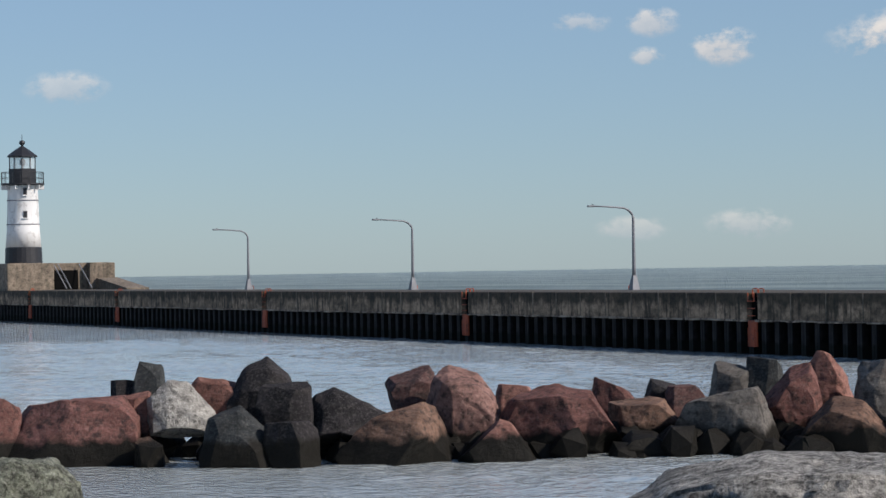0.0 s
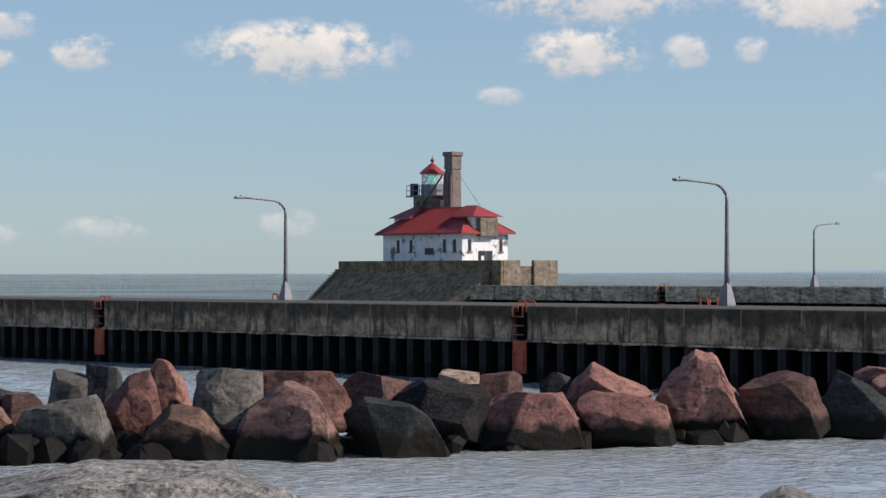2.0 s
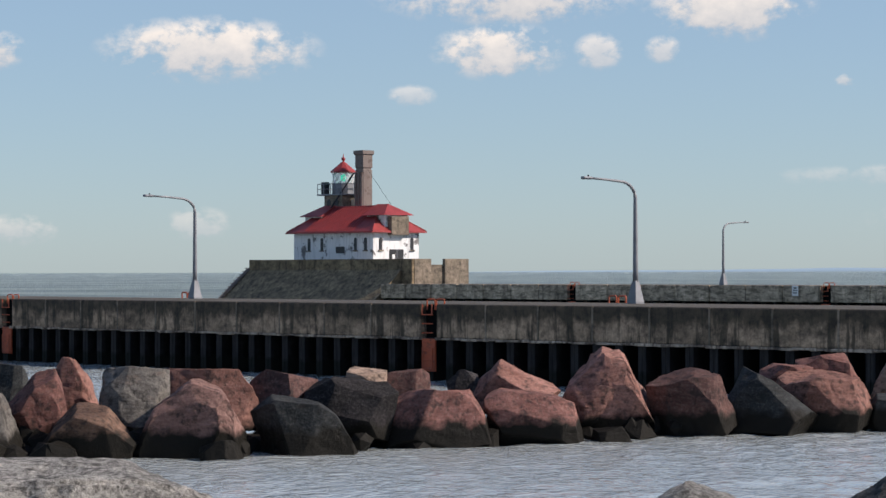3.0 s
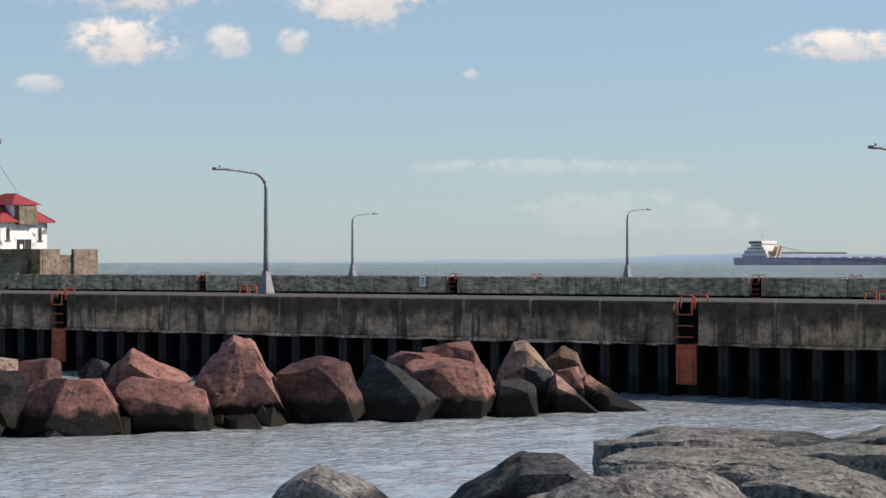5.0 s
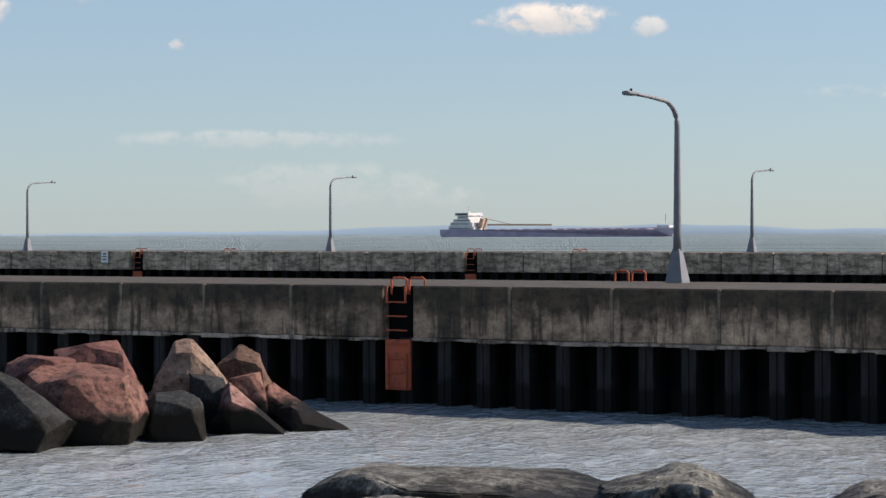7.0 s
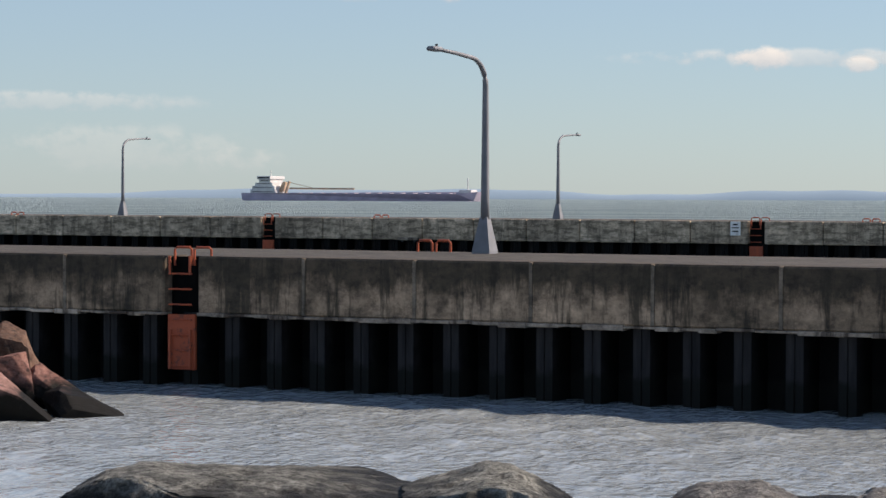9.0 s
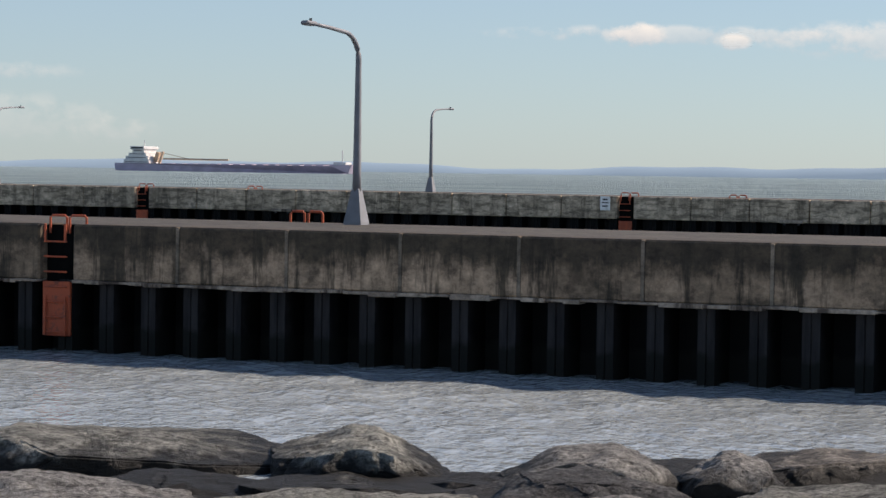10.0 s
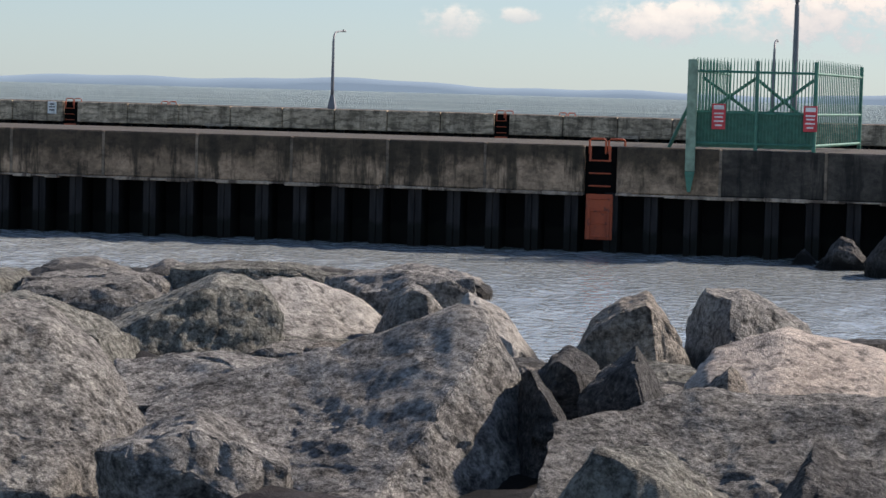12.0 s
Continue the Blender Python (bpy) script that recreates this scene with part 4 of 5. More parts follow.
# ---- boulders ----
def boulder(tone, x, y, z, w, d, h, turn, seed, fine=0, taper=0.12, lean=0.0, crest=None, cuts=()):
    """A quarried block: a squared body split along planes, chipped and roughened; taper narrows the top, lean shifts it along its width,
    crest is the outline of its top, as (share of the width, share of the height); cuts are further split faces, each a normal and its distance.
    fine is 0 in the breakwater and 1 to 3 on the shore, where the stones are worn and pitted."""
    rng = random.Random(seed * 7 + 3)
    bm = bmesh.new()
    bmesh.ops.create_cube(bm, size=2.0)
    faces = [(*Vector(c[:3]).normalized(), c[3]) for c in cuts]
    for sx in (-1, 1):
        for sy in (-1, 1):
            q = Vector((sx * rng.uniform(0.5, 1.2), sy * rng.uniform(0.5, 1.2), rng.uniform(-0.3, 0.45))).normalized()
            faces.append((*q, (abs(q.x) + abs(q.y) + abs(q.z)) * (rng.uniform(0.62, 0.8) if fine else rng.uniform(0.66, 0.86))))
    for i in range(4 if not fine else 6):
        q = Vector((rng.gauss(0, 0.8), rng.gauss(-0.25, 0.7), rng.uniform(0.35, 1.1))).normalized()
        faces.append((*q, (abs(q.x) + abs(q.y) + abs(q.z)) * (rng.uniform(0.62, 0.86) if fine != 2 else rng.uniform(0.74, 0.95))))
    for i in range(3):
        q = Vector((rng.gauss(0, 0.8), rng.gauss(-0.5, 0.6), rng.uniform(-1.0, -0.3))).normalized()
        faces.append((*q, (abs(q.x) + abs(q.y) + abs(q.z)) * rng.uniform(0.66, 0.85)))
    for nx, ny, nz, off in faces:
        n = Vector((nx, ny, nz))
        got = bmesh.ops.bisect_plane(bm, geom=bm.verts[:] + bm.edges[:] + bm.faces[:], plane_co=n * off, plane_no=n, clear_outer=True)
        rim = [e for e in got["geom_cut"] if isinstance(e, bmesh.types.BMEdge)]
        if len(rim) > 2:
            bmesh.ops.holes_fill(bm, edges=rim)
    if not fine:
        bmesh.ops.rotate(bm, cent=(0, 0, 0), matrix=Euler([radians(rng.uniform(-a, a)) for a in (16, 20, 24)]).to_matrix(), verts=bm.verts[:])
    bmesh.ops.dissolve_limit(bm, angle_limit=radians(3), verts=bm.verts[:], edges=bm.edges[:])
    bmesh.ops.bevel(bm, geom=bm.edges[:], offset=(0.025, 0.12, 0.06, 0.05)[int(fine)], segments=1 if not fine else 2, affect="EDGES", clamp_overlap=True)
    bmesh.ops.triangulate(bm, faces=bm.faces[:])
    cell = (0.15, 0.11, 0.075, 0.05)[int(fine)]
    for _ in range((4, 5, 6, 6)[int(fine)]):
        edges = [e for e in bm.edges if e.calc_length() > cell]
        if edges:
            bmesh.ops.subdivide_edges(bm, edges=edges, cuts=1)
            bmesh.ops.triangulate(bm, faces=[f for f in bm.faces if len(f.verts) > 3])
    bmesh.ops.recalc_face_normals(bm, faces=bm.faces[:])
    co = np.array([v.co[:] for v in bm.verts])
    lo, hi = co.min(0), co.max(0)
    co = (co - lo) / (hi - lo)
    co[:, :2] -= 0.5
    if crest:
        line = np.interp(co[:, 0] + 0.5, [c[0] for c in crest], [c[1] for c in crest])
        ridge = np.interp(co[:, 0] + 0.5, np.linspace(0, 1, 9), [np.max(co[np.abs(co[:, 0] + 0.5 - g) < 0.09, 2], initial=0.3) for g in np.linspace(0, 1, 9)])
        co[:, 2] *= line / np.maximum(ridge, 0.72)
        taper, lean = 0.0, 0.0
    up = co[:, 2].copy()
    co[:, 0] *= 1 - taper * up
    co[:, 1] *= 1 - 0.5 * taper * up
    co[:, 0] += lean * up
    co[:, 0] /= np.ptp(co[:, 0])
    co[:, 0] -= (co[:, 0].max() + co[:, 0].min()) / 2
    co *= (w, d, h / max(0.6, co[:, 2].max()))
    amp = 0.013 * min(w, h) if not fine else 0.045
    for v, q in zip(bm.verts, co):
        p = Vector(q) + Vector((seed * 5.1, 0, 0))
        n = noise.fractal(p * (2.2 if not fine else 1.5), 0.75, 2.1, 5) * amp * 1.5
        n -= (1 - abs(noise.noise(p * 1.9))) ** 14 * amp * 0.9
        if fine:
            beds = Vector((p.x * 1.3, p.y * 1.3, p.z * 4.5))
            n += (0.5 - abs(noise.noise(beds))) * amp * 0.9 + noise.fractal(p * 7.0, 0.6, 2.2, 3) * amp * 0.32
        else:
            n += noise.noise(p * 9.0) * amp * 0.5
        c = Vector((q[0], q[1], q[2] - h * 0.5))
        v.co = Vector(q) + c.normalized() * n
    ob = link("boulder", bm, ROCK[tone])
    for poly in ob.data.polygons:
        poly.use_smooth = True
    ob.data.set_sharp_from_angle(angle=radians(20 if not fine else 32))
    tip = 1.0 if not fine else 0.4
    ob.matrix_basis = pose(x, y, z, tip * rng.uniform(-4, 4), tip * rng.uniform(-5, 5), turn + tip * rng.uniform(-8, 8))
    size = "large " if w > 1.8 else "small " if w < 0.9 else ""
    where = "on the shore bank" if fine else "in the rubble breakwater"
    return tagged(ob, f"{size}{ROCK_WORDS[tone]} {where}", "boulder", "shore boulders" if fine else "breakwater boulders")


boulder("red", -47.60, 14.58, -0.25, 2.86, 2.11, 1.65, 73, 1, crest=((0, 0.75), (0.1, 0.85), (0.8, 1), (0.92, 0.85), (1, 0.3)))
boulder("red", -47.65, 12.99, -0.25, 0.95, 0.70, 1.68, 75, 2)
boulder("slate", -48.41, 16.44, 0.75, 0.74, 0.60, 1.24, 71, 3)
boulder("dark", -48.77, 16.03, 0.57, 0.68, 0.60, 1.04, 72, 4)
boulder("rust", -47.38, 15.81, 0.13, 0.80, 0.60, 1.33, 72, 5)
boulder("pale", -46.88, 16.60, 0.46, 1.43, 1.05, 1.19, 70, 6, crest=((0, 0.7), (0.3, 1), (0.6, 0.95), (1, 0.4)))
boulder("rust", -47.46, 17.79, 0.39, 1.59, 1.17, 1.29, 69, 7, crest=((0, 0.8), (0.2, 1), (0.7, 0.85), (1, 0.6)))
boulder("dark", -46.89, 18.31, 0.69, 1.40, 1.04, 1.35, 69, 8, crest=((0, 0.5), (0.3, 0.85), (0.6, 1), (1, 0.7)))
boulder("dark", -45.27, 18.22, 0.14, 1.17, 0.86, 1.45, 68, 9)
boulder("slate", -44.83, 17.15, -0.25, 1.75, 1.30, 1.40, 69, 10, crest=((0, 0.8), (0.3, 0.95), (0.5, 1), (0.7, 0.75), (1, 0.4)))
boulder("dark", -44.03, 17.83, -0.25, 1.14, 0.84, 1.15, 68, 11)
boulder("brown", -45.96, 15.59, -0.25, 0.65, 0.60, 0.82, 71, 12)
boulder("dark", -45.20, 19.47, -0.03, 1.99, 1.47, 1.53, 67, 13, crest=((0, 0.5), (0.25, 0.9), (0.45, 1), (1, 0.6)))
boulder("brown", -43.84, 19.91, -0.25, 2.31, 1.71, 1.47, 66, 14, crest=((0, 0.3), (0.3, 0.75), (0.6, 0.9), (0.85, 1), (1, 0.6)))
boulder("dusk", -45.75, 21.43, 0.38, 1.25, 0.92, 1.43, 65, 15)
boulder("rose", -44.47, 21.71, 0.20, 1.77, 1.31, 1.64, 64, 16, crest=((0, 0.5), (0.2, 0.9), (0.35, 1), (0.7, 0.9), (1, 0.5)))
boulder("rust", -45.04, 23.27, 0.46, 0.81, 0.60, 0.96, 63, 17)
boulder("rust", -43.04, 21.89, -0.25, 1.69, 1.25, 1.07, 63, 18, crest=((0, 0.2), (0.45, 1), (0.6, 0.95), (1, 0.15)))
boulder("red", -43.69, 23.49, -0.25, 2.78, 2.06, 1.71, 62, 19, crest=((0, 0.6), (0.2, 0.85), (0.5, 1), (0.75, 0.95), (1, 0.3)))
boulder("red", -44.79, 25.65, 0.19, 1.47, 1.08, 1.31, 60, 20, crest=((0, 0.8), (0.15, 1), (0.6, 0.8), (1, 0.3)))
boulder("dark", -44.47, 26.58, 0.47, 1.03, 0.76, 0.97, 59, 21)
boulder("brown", -43.57, 25.54, -0.09, 1.50, 1.11, 1.17, 60, 22)
boulder("slate", -42.49, 24.97, -0.25, 1.74, 1.28, 0.76, 60, 23, crest=((0, 0.4), (0.35, 1), (0.6, 0.9), (1, 0.3)))
boulder("dusk", -43.78, 26.66, 0.20, 0.91, 0.68, 1.12, 59, 24)
boulder("grey", -44.12, 27.99, 0.49, 1.04, 0.77, 1.26, 58, 25)
boulder("grey", -42.20, 26.77, -0.25, 2.15, 1.59, 1.56, 58, 26, crest=((0, 0.5), (0.15, 0.85), (0.8, 1), (1, 0.6)))
boulder("slate", -43.68, 28.54, 0.67, 0.86, 0.64, 1.17, 57, 27)
boulder("red", -42.37, 28.41, 0.20, 1.45, 1.07, 1.58, 56, 28, crest=((0, 0.5), (0.4, 0.9), (0.7, 1), (1, 0.4)))
boulder("rust", -42.92, 29.68, 0.48, 1.15, 0.85, 1.46, 55, 29, crest=((0, 0.6), (0.25, 1), (0.5, 0.95), (1, 0.45)))
boulder("brown", -40.84, 28.58, -0.25, 2.11, 1.56, 1.36, 55, 30, crest=((0, 0.2), (0.2, 0.7), (0.4, 1), (0.7, 0.95), (1, 0.4)))
boulder("grey", -41.30, 30.05, 0.39, 1.49, 1.10, 1.41, 54, 31)
boulder("rust", -41.57, 32.21, 0.27, 2.49, 1.84, 1.44, 53, 32)
boulder("rose", -39.61, 30.47, -0.25, 2.41, 1.78, 1.84, 53, 33, crest=((0, 0.35), (0.15, 0.7), (0.5, 1), (0.75, 0.85), (1, 0.1)))
boulder("brown", -38.44, 30.17, -0.25, 0.93, 0.69, 0.65, 52, 34)
boulder("dusk", -40.61, 33.50, 0.45, 1.74, 1.29, 1.24, 51, 35)
boulder("slate", -38.65, 32.51, -0.25, 2.33, 1.72, 1.44, 50, 36, crest=((0, 0.75), (0.2, 1), (0.6, 0.92), (0.75, 0.75), (1, 0.1)))
boulder("dark", -39.49, 34.38, -0.14, 2.41, 1.78, 1.68, 49, 37)
boulder("tan", -40.09, 35.33, 0.84, 1.02, 0.75, 0.81, 49, 38)
boulder("dusk", -39.89, 36.42, 0.56, 1.15, 0.85, 1.04, 48, 39)
boulder("red", -38.41, 35.85, -0.25, 2.53, 1.87, 1.54, 47, 40, crest=((0, 0.5), (0.2, 0.9), (0.45, 1), (0.85, 0.97), (1, 0.5)))
boulder("brown", -37.47, 36.63, -0.25, 0.45, 0.60, 0.62, 46, 41)
boulder("dark", -39.47, 37.92, 0.59, 0.87, 0.64, 0.98, 47, 42)
boulder("rust", -38.85, 38.64, 0.40, 2.17, 1.60, 1.36, 46, 43, crest=((0, 0.4), (0.25, 0.8), (0.35, 1), (0.55, 0.85), (1, 0.6)))
boulder("red", -37.56, 38.01, -0.25, 2.35, 1.74, 1.39, 45, 44, crest=((0, 0.85), (0.2, 1), (0.7, 0.95), (1, 0.75)))
boulder("rust", -37.78, 40.58, -0.14, 2.23, 1.65, 2.18, 43, 45, crest=((0, 0.35), (0.1, 0.6), (0.55, 1), (0.75, 0.95), (1, 0.2)))
boulder("rose", -38.23, 41.66, 0.38, 1.60, 1.18, 1.59, 43, 46, crest=((0, 0.9), (0.2, 1), (0.5, 0.85), (1, 0.2)))
boulder("dark", -36.76, 39.70, -0.25, 0.93, 0.69, 0.59, 43, 47)
boulder("dusk", -36.70, 42.25, -0.25, 2.17, 1.60, 1.80, 41, 48, crest=((0, 0.8), (0.5, 1), (0.8, 0.9), (1, 0.75)))
boulder("slate", -35.79, 44.11, -0.25, 2.33, 1.72, 1.78, 39, 49, crest=((0, 0.7), (0.2, 1), (0.5, 0.85), (1, 0.35)))
boulder("red", -37.17, 46.19, 0.54, 1.37, 1.01, 0.99, 39, 50)
boulder("red", -36.99, 47.78, 0.56, 1.72, 1.27, 1.18, 38, 51)
boulder("rust", -35.35, 45.59, -0.25, 2.13, 1.58, 1.58, 38, 52, crest=((0, 0.85), (0.4, 1), (0.9, 0.9), (1, 0.6)))
boulder("rust", -36.10, 46.33, 0.36, 2.48, 1.83, 0.98, 38, 53)
boulder("tan", -35.62, 48.86, 0.28, 1.60, 1.18, 1.49, 37, 54, crest=((0, 0.4), (0.3, 0.95), (0.5, 1), (1, 0.4)))
boulder("brown", -35.53, 50.54, 0.28, 1.18, 0.87, 1.27, 36, 55, crest=((0, 0.7), (0.35, 1), (0.7, 0.85), (1, 0.4)))
boulder("slate", -34.97, 48.58, -0.04, 0.83, 0.61, 1.18, 36, 56)
boulder("slate", -34.56, 47.01, -0.25, 1.27, 0.94, 1.12, 37, 57)
boulder("rose", -34.07, 48.73, -0.25, 1.76, 1.30, 1.18, 35, 58, crest=((0, 0.95), (0.15, 1), (0.5, 0.65), (1, 0.1)))
boulder("rust", -34.30, 50.49, -0.14, 1.49, 1.10, 1.05, 35, 59, crest=((0, 0.9), (0.2, 1), (0.6, 0.6), (1, 0.1)))
boulder("rose", -33.46, 50.18, -0.25, 1.71, 1.26, 0.78, 34, 60, crest=((0, 0.9), (0.2, 1), (0.6, 0.6), (1, 0.1)))
boulder("rust", -34.94, 49.76, 0.12, 0.89, 0.66, 0.98, 36, 61)

boulder("lichen", -24.90, 41.25, -0.70, 4.44, 3.40, 1.10, 31, 101, 2, crest=((0, 0.73), (0.08, 0.91), (0.2, 1.00), (0.33, 0.95), (0.65, 0.95), (1, 0.78)))
boulder("lichen", -21.69, 41.73, -0.60, 2.23, 2.40, 1.05, 26, 102, 2, crest=((0, 0.73), (0.25, 0.86), (0.45, 1.00), (0.6, 0.98), (1, 0.64)))
boulder("shore", -18.53, 41.78, -0.60, 2.21, 2.40, 1.05, 20, 103, 1, crest=((0, 0.69), (0.3, 0.95), (0.6, 1.00), (1, 0.78)))
boulder("shore", -17.00, 42.35, -0.60, 1.32, 2.20, 1.05, 17, 104, 1, crest=((0, 0.73), (0.4, 1.00), (0.8, 0.95), (1, 0.73)))
boulder("basalt", -21.48, 29.88, -0.50, 3.35, 2.00, 1.25, 36, 113, 1, crest=((0, 0.25), (0.2, 0.6), (0.45, 1), (0.65, 0.95), (1, 0.2)))
boulder("shore", -23.21, 27.28, -0.50, 2.79, 2.00, 1.15, 41, 114, 1, crest=((0, 0.2), (0.2, 0.75), (0.4, 1), (0.6, 0.85), (1, 0.2)))
boulder("speckle", -21.05, 14.40, -0.20, 4.75, 3.20, 1.96, 57, 115, 2, crest=((0, 0.7), (0.2, 0.92), (0.4, 1), (0.7, 0.96), (1, 0.7)))
boulder("moss", -24.36, 6.65, -0.20, 1.81, 1.60, 2.10, 75, 116, 2, crest=((0, 1), (0.8, 1), (0.95, 0.9), (1, 0.7)))
boulder("shore", -15.09, 32.04, -0.60, 3.37, 2.20, 1.50, 19, 118, 1, crest=((0, 0.5), (0.2, 0.95), (0.7, 1), (1, 0.6)))
boulder("lichen", -12.78, 28.63, -0.60, 2.84, 2.40, 1.87, 17, 119, 2, crest=((0, 0.42), (0.2, 0.65), (0.5, 0.85), (0.7, 1), (0.92, 0.97), (1, 0.8)), cuts=((0.5, -0.8, 0.1, 0.72),))
boulder("pale", -11.22, 31.67, -0.60, 2.77, 2.60, 1.67, 13, 120, 1, crest=((0, 0.95), (0.15, 1), (0.3, 0.97), (0.6, 0.75), (1, 0.35)), cuts=((0.15, -0.6, 0.75, 0.5),))
boulder("shore", -10.00, 31.16, -0.50, 1.19, 1.60, 1.55, 11, 121, 1, crest=((0, 0.5), (0.3, 0.92), (0.5, 1), (0.8, 0.9), (1, 0.6)))
boulder("pale", -8.72, 30.47, -0.50, 1.46, 2.00, 1.54, 9, 122, 1, crest=((0, 0.85), (0.25, 1), (0.6, 0.8), (1, 0.3)))
boulder("brownish", -6.84, 30.26, -0.50, 1.73, 2.20, 1.61, 6, 123, 2, crest=((0, 0.35), (0.2, 0.75), (0.45, 0.95), (0.65, 1), (0.85, 0.75), (1, 0.4)))
boulder("shore", -5.29, 31.91, -0.50, 1.87, 2.30, 1.57, 3, 124, 2, crest=((0, 0.7), (0.12, 1), (0.4, 1), (0.9, 0.72), (1, 0.4)), cuts=((0.5, -0.75, 0.4, 0.6), (-0.8, -0.5, 0.2, 0.75)))
boulder("slab", -4.08, 24.22, -0.50, 3.08, 3.40, 1.74, 1, 125, 2, crest=((0, 0.72), (0.1, 0.88), (0.35, 1), (0.7, 0.86), (1, 0.6)), cuts=((0.1, -0.55, 0.8, 0.42), (-0.8, -0.5, 0.25, 0.9)))
boulder("basalt", -5.61, 20.23, -0.40, 1.28, 1.80, 1.80, 5, 126, 2, crest=((0, 0.75), (0.3, 0.9), (0.45, 1), (0.6, 0.85), (1, 0.4)), cuts=((0.7, -0.35, 0.6, 0.45), (-0.4, -0.7, 0.5, 0.55)))
boulder("basalt", -6.63, 22.00, -0.30, 0.69, 1.30, 1.49, 7, 133, 1, crest=((0, 0.9), (0.6, 1), (1, 0.9)))
boulder("brownish", -4.98, 21.83, -0.30, 0.53, 1.20, 1.42, 4, 134, 1, crest=((0, 0.8), (0.5, 1), (1, 0.8)))
boulder("basalt", -6.46, 19.48, -0.30, 0.51, 1.20, 1.60, 8, 132, 1, crest=((0, 1), (0.4, 0.85), (1, 0.55)))
boulder("lichen", -13.45, 25.20, -0.50, 2.54, 2.20, 1.73, 20, 127, 1, crest=((0, 0.9), (0.4, 1), (0.6, 0.95), (1, 0.7)))
boulder("grain", -9.78, 21.62, -0.50, 3.07, 2.20, 1.55, 15, 138, 1, crest=((0, 0.92), (0.35, 1), (0.6, 0.95), (1, 0.85)))
boulder("shore", -10.83, 16.78, -0.60, 2.91, 3.00, 2.48, 21, 128, 3, crest=((0, 0.9), (0.5, 1), (0.68, 0.98), (0.84, 0.84), (0.94, 0.68), (1, 0.45)), cuts=((0.1, -0.62, 0.75, 0.62), (0.6, -0.7, 0.3, 0.85)))
boulder("grain", -8.12, 18.73, -0.70, 3.90, 3.40, 2.53, 12, 129, 3, crest=((0, 0.66), (0.25, 0.78), (0.55, 0.9), (0.72, 1), (0.8, 1), (0.9, 0.8), (1, 0.4)), cuts=((-0.12, -0.62, 0.78, 0.42), (0.72, -0.6, 0.3, 0.56)))
boulder("shore", -4.13, 14.72, -0.60, 3.47, 3.40, 2.29, 2, 130, 3, crest=((0, 0.9), (0.3, 0.97), (0.6, 0.95), (1, 1)), cuts=((0.0, -0.5, 0.85, 0.45),))
boulder("lichen", -4.88, 10.25, -0.20, 1.46, 1.80, 2.16, 6, 131, 3, crest=((0, 0.55), (0.3, 0.85), (0.45, 1), (0.7, 0.95), (1, 0.8)))
boulder("basalt", -3.78, 10.08, -0.20, 0.87, 1.60, 2.14, 1, 139, 2, crest=((0, 0.7), (0.4, 1), (1, 0.9)))
boulder("lichen", -24.55, 41.71, -0.70, 3.08, 3.00, 0.93, 30, 140, 2, crest=((0, 0.88), (0.08, 0.97), (0.4, 1.00), (0.85, 0.97), (1, 0.84)))
boulder("lichen", -20.81, 40.14, -0.70, 2.90, 2.40, 0.84, 26, 141, 2, crest=((0, 0.88), (0.4, 1.00), (1, 0.92)))
boulder("basalt", -17.53, 38.77, -0.70, 2.96, 2.20, 1.21, 21, 142, 1, crest=((0, 0.92), (0.4, 1.00), (0.8, 0.96), (1, 0.84)))
boulder("brownish", -16.46, 43.90, -0.70, 2.64, 2.40, 1.01, 16, 143, 2, crest=((0, 0.80), (0.35, 0.92), (0.6, 1.00), (0.9, 0.98), (1, 0.88)), cuts=((0.5, -0.8, 0.1, 0.72),))
boulder("pale", -14.40, 44.13, -0.70, 2.89, 2.40, 1.07, 13, 144, 1, crest=((0, 0.98), (0.2, 1.00), (0.6, 0.90), (1, 0.78)), cuts=((0.15, -0.6, 0.75, 0.5),))
boulder("shore", -12.50, 42.26, -0.60, 1.34, 1.60, 1.12, 10, 145, 1, crest=((0, 0.80), (0.5, 1.00), (1, 0.84)))
boulder("pale", -11.39, 42.44, -0.60, 1.29, 1.60, 1.07, 8, 146, 1, crest=((0, 0.92), (0.4, 1.00), (1, 0.84)))
boulder("shore", -20.60, 32.81, -0.70, 2.84, 2.40, 1.62, 33, 110, 2, crest=((0, 0.92), (0.5, 1.00), (1, 0.92)))
boulder("lichen", -18.25, 34.15, -0.70, 2.82, 2.40, 1.48, 26, 111, 2, crest=((0, 0.96), (0.4, 1.00), (1, 0.94)))
boulder("shore", -16.01, 35.07, -0.70, 2.52, 2.20, 1.49, 20, 112, 2, crest=((0, 0.94), (0.6, 1.00), (1, 0.94)))
boulder("lichen", -13.54, 35.83, -0.70, 2.82, 2.20, 1.64, 14, 147, 2, crest=((0, 0.94), (0.5, 1.00), (1, 0.96)))
boulder("shore", -22.64, 39.06, -0.70, 2.60, 2.00, 0.87, 30, 149, 1, crest=((0, 0.92), (0.5, 1.00), (1, 0.90)))
boulder("shore", -19.90, 41.53, -0.70, 2.59, 2.00, 0.83, 23, 150, 1, crest=((0, 0.88), (0.4, 1.00), (0.7, 0.98), (1, 0.88)))
boulder("shore", -18.10, 43.29, -0.70, 2.38, 2.00, 0.85, 19, 151, 1, crest=((0, 0.90), (0.4, 1.00), (0.8, 0.98), (1, 0.88)))
boulder("lichen", -16.89, 28.51, -0.60, 3.76, 3.00, 1.66, 26, 152, 2, crest=((0, 0.96), (0.5, 1.00), (0.8, 0.94), (1, 0.80)))
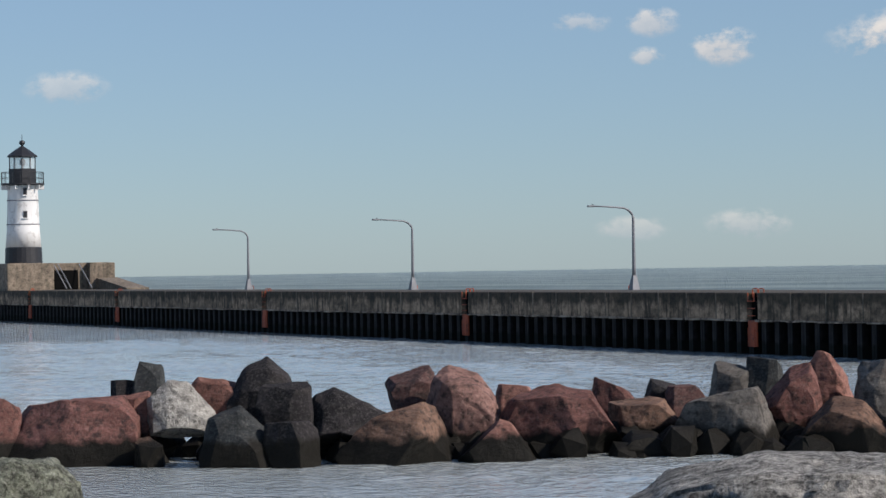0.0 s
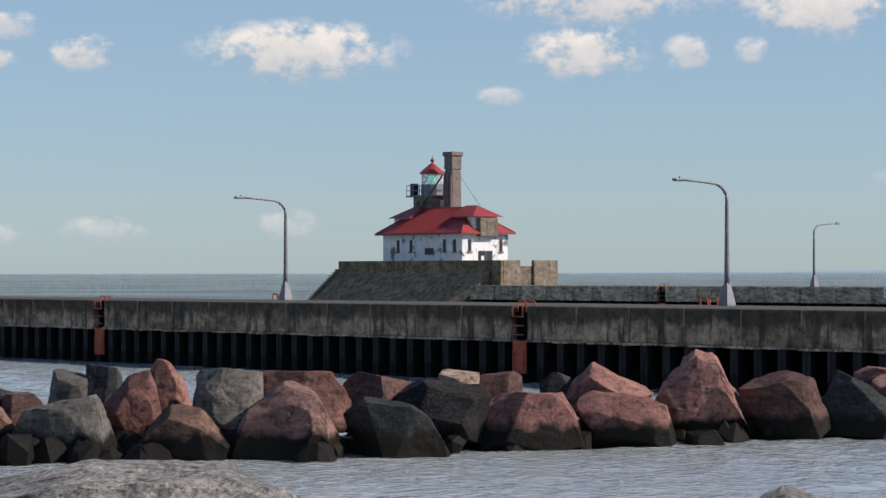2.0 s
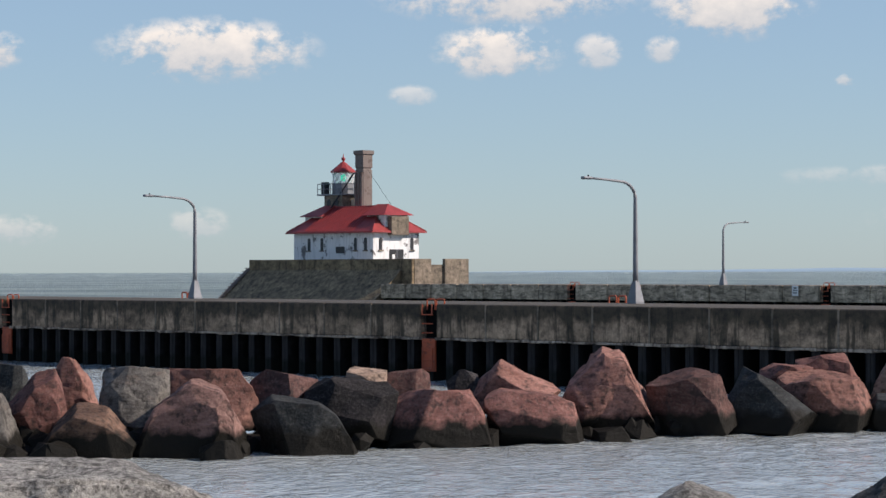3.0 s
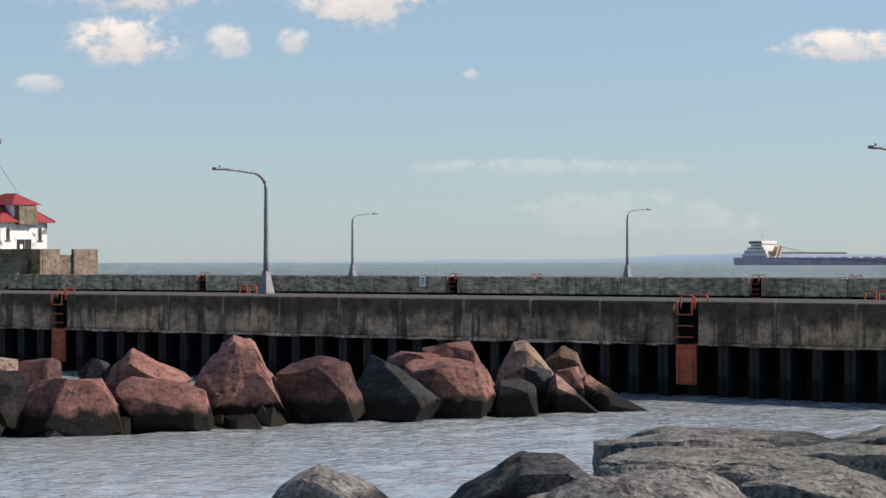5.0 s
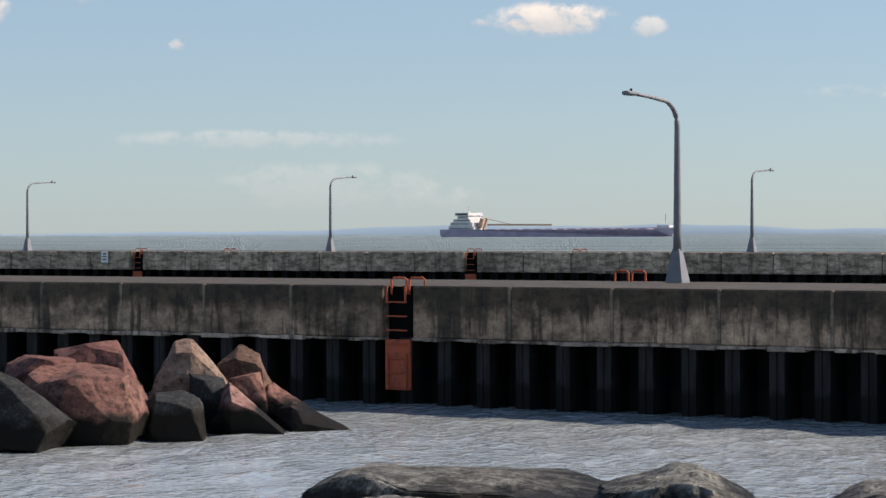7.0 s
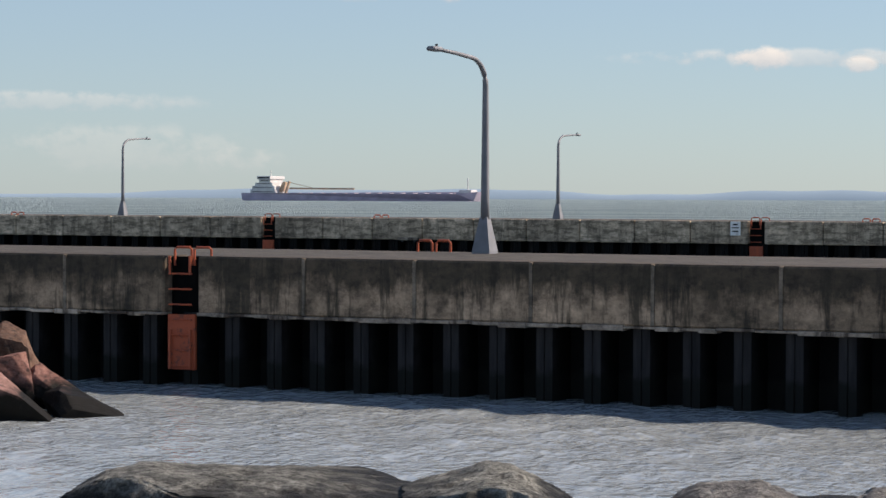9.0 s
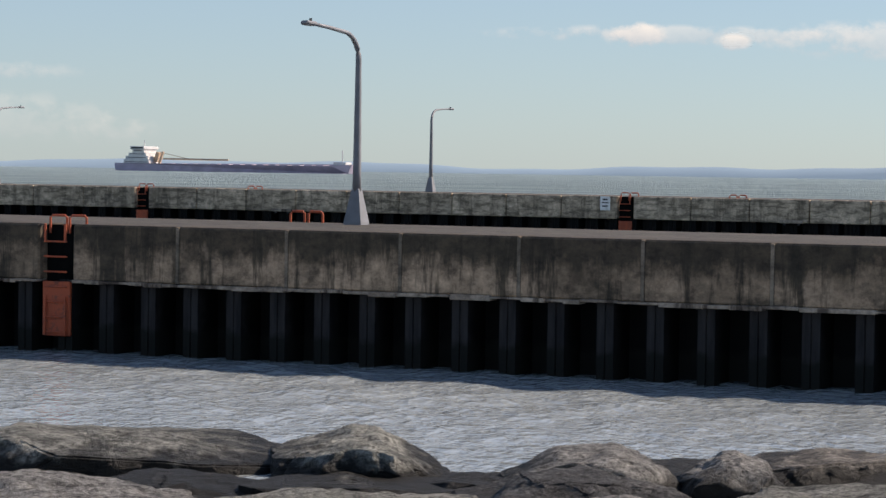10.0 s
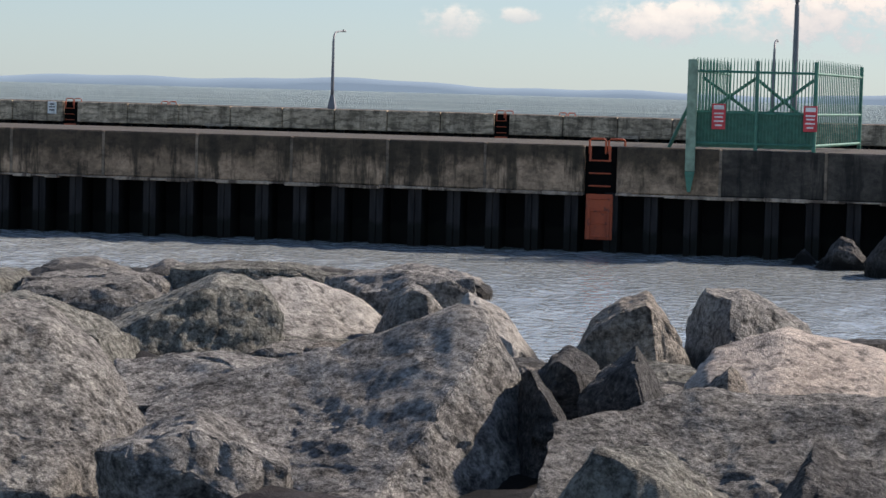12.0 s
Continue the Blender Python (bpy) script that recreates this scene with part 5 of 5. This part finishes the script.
boulder("grain", -10.82, 34.08, -0.60, 2.30, 2.20, 1.70, 9, 148, 2, crest=((0, 0.88), (0.6, 1.00), (1, 0.96)))
boulder("grain", -8.72, 15.64, -0.50, 1.47, 1.60, 1.74, 16, 153, 2, crest=((0, 0.85), (0.5, 1), (1, 0.8)))
boulder("basalt", -5.35, 55.16, -0.40, 0.77, 0.80, 0.77, 2, 135, 1, crest=((0, 0.4), (0.5, 1), (1, 0.4)))
boulder("basalt", -4.32, 54.33, -0.40, 1.43, 1.30, 1.13, 1, 136, 1, crest=((0, 0.4), (0.4, 1), (0.6, 0.9), (1, 0.2)))
boulder("basalt", -3.19, 52.28, -0.40, 1.32, 1.60, 1.55, -0, 137, 1, crest=((0, 0.5), (0.5, 1), (1, 0.7)))
# lower stones that fill the bank between the large ones
def bank_fill():
    rng = random.Random(21)
    for i in range(20):
        y = rng.uniform(24, 34.5)
        x = -3.5 + (y + 2.6) * math.tan(radians(rng.uniform(-22, 0)))
        w = rng.uniform(1.1, 2.2)
        top = 0.25 + (34 - y) * 0.03
        tone = rng.choice(("shore", "lichen", "basalt", "shore", "brownish"))
        boulder(tone, x, y, -0.5, w, w * rng.uniform(0.8, 1.2), top + 0.5, rng.uniform(0, 360), 300 + i, 1, rng.uniform(0.25, 0.5), 0)


bank_fill()


# small rubble filling the breakwater's foot
def rubble():
    rng = random.Random(5)
    bm = bmesh.new()
    for i in range(420):
        a = radians(rng.uniform(-76, -35))
        r = np.interp(math.degrees(a), (-73.4, -62.8, -51.5, -43, -36.9, -33), (49.1, 47.8, 49.0, 53.7, 57.7, 60.5)) + rng.uniform(0.5, 3.4)
        s = rng.uniform(0.2, 0.5)
        vs = bmesh.ops.create_icosphere(bm, subdivisions=1, radius=s)["verts"]
        for v in vs:
            v.co *= rng.uniform(0.75, 1.15)
        m = pose(r * math.sin(a), r * math.cos(a), rng.uniform(-0.15, 0.25), rng.uniform(0, 360), rng.uniform(0, 360), 0)
        bmesh.ops.transform(bm, matrix=m, verts=vs)
    return tagged(link("rubble", bm, BLACKROCK), "wet rubble painted near-black as shade between the breakwater boulders", "rubble", kind="stuff")


rubble()


def bank():
    """The shore bank of dark fill under the boulders and the viewpoint."""
    bm = bmesh.new()
    nx, ny = 200, 200
    vs = []
    for j in range(ny + 1):
        row = []
        for i in range(nx + 1):
            x, y = -40 + 80 * i / nx, -40 + 80 * j / ny
            edge = 32 + 3 * noise.noise(Vector((x * 0.1, 3, 0))) - max(0, -x - 14) * 1.6 + max(0, x) * 0.5
            z = 1.0 * math.tanh((edge - y) * 0.16) - 0.1 + 0.5 * noise.noise(Vector((x * 0.45, y * 0.45, 0))) + 0.2 * noise.noise(Vector((x * 1.6, y * 1.6, 5)))
            row.append(bm.verts.new((x, y, z - 0.45)))
        vs.append(row)
    for j in range(ny):
        for i in range(nx):
            bm.faces.new((vs[j][i], vs[j][i + 1], vs[j + 1][i + 1], vs[j + 1][i]))
    return tagged(link("ground", bm, ROCK["dark"], smooth=True), "dark gravel shore bank under the boulders", "ground", kind="structure")


bank()
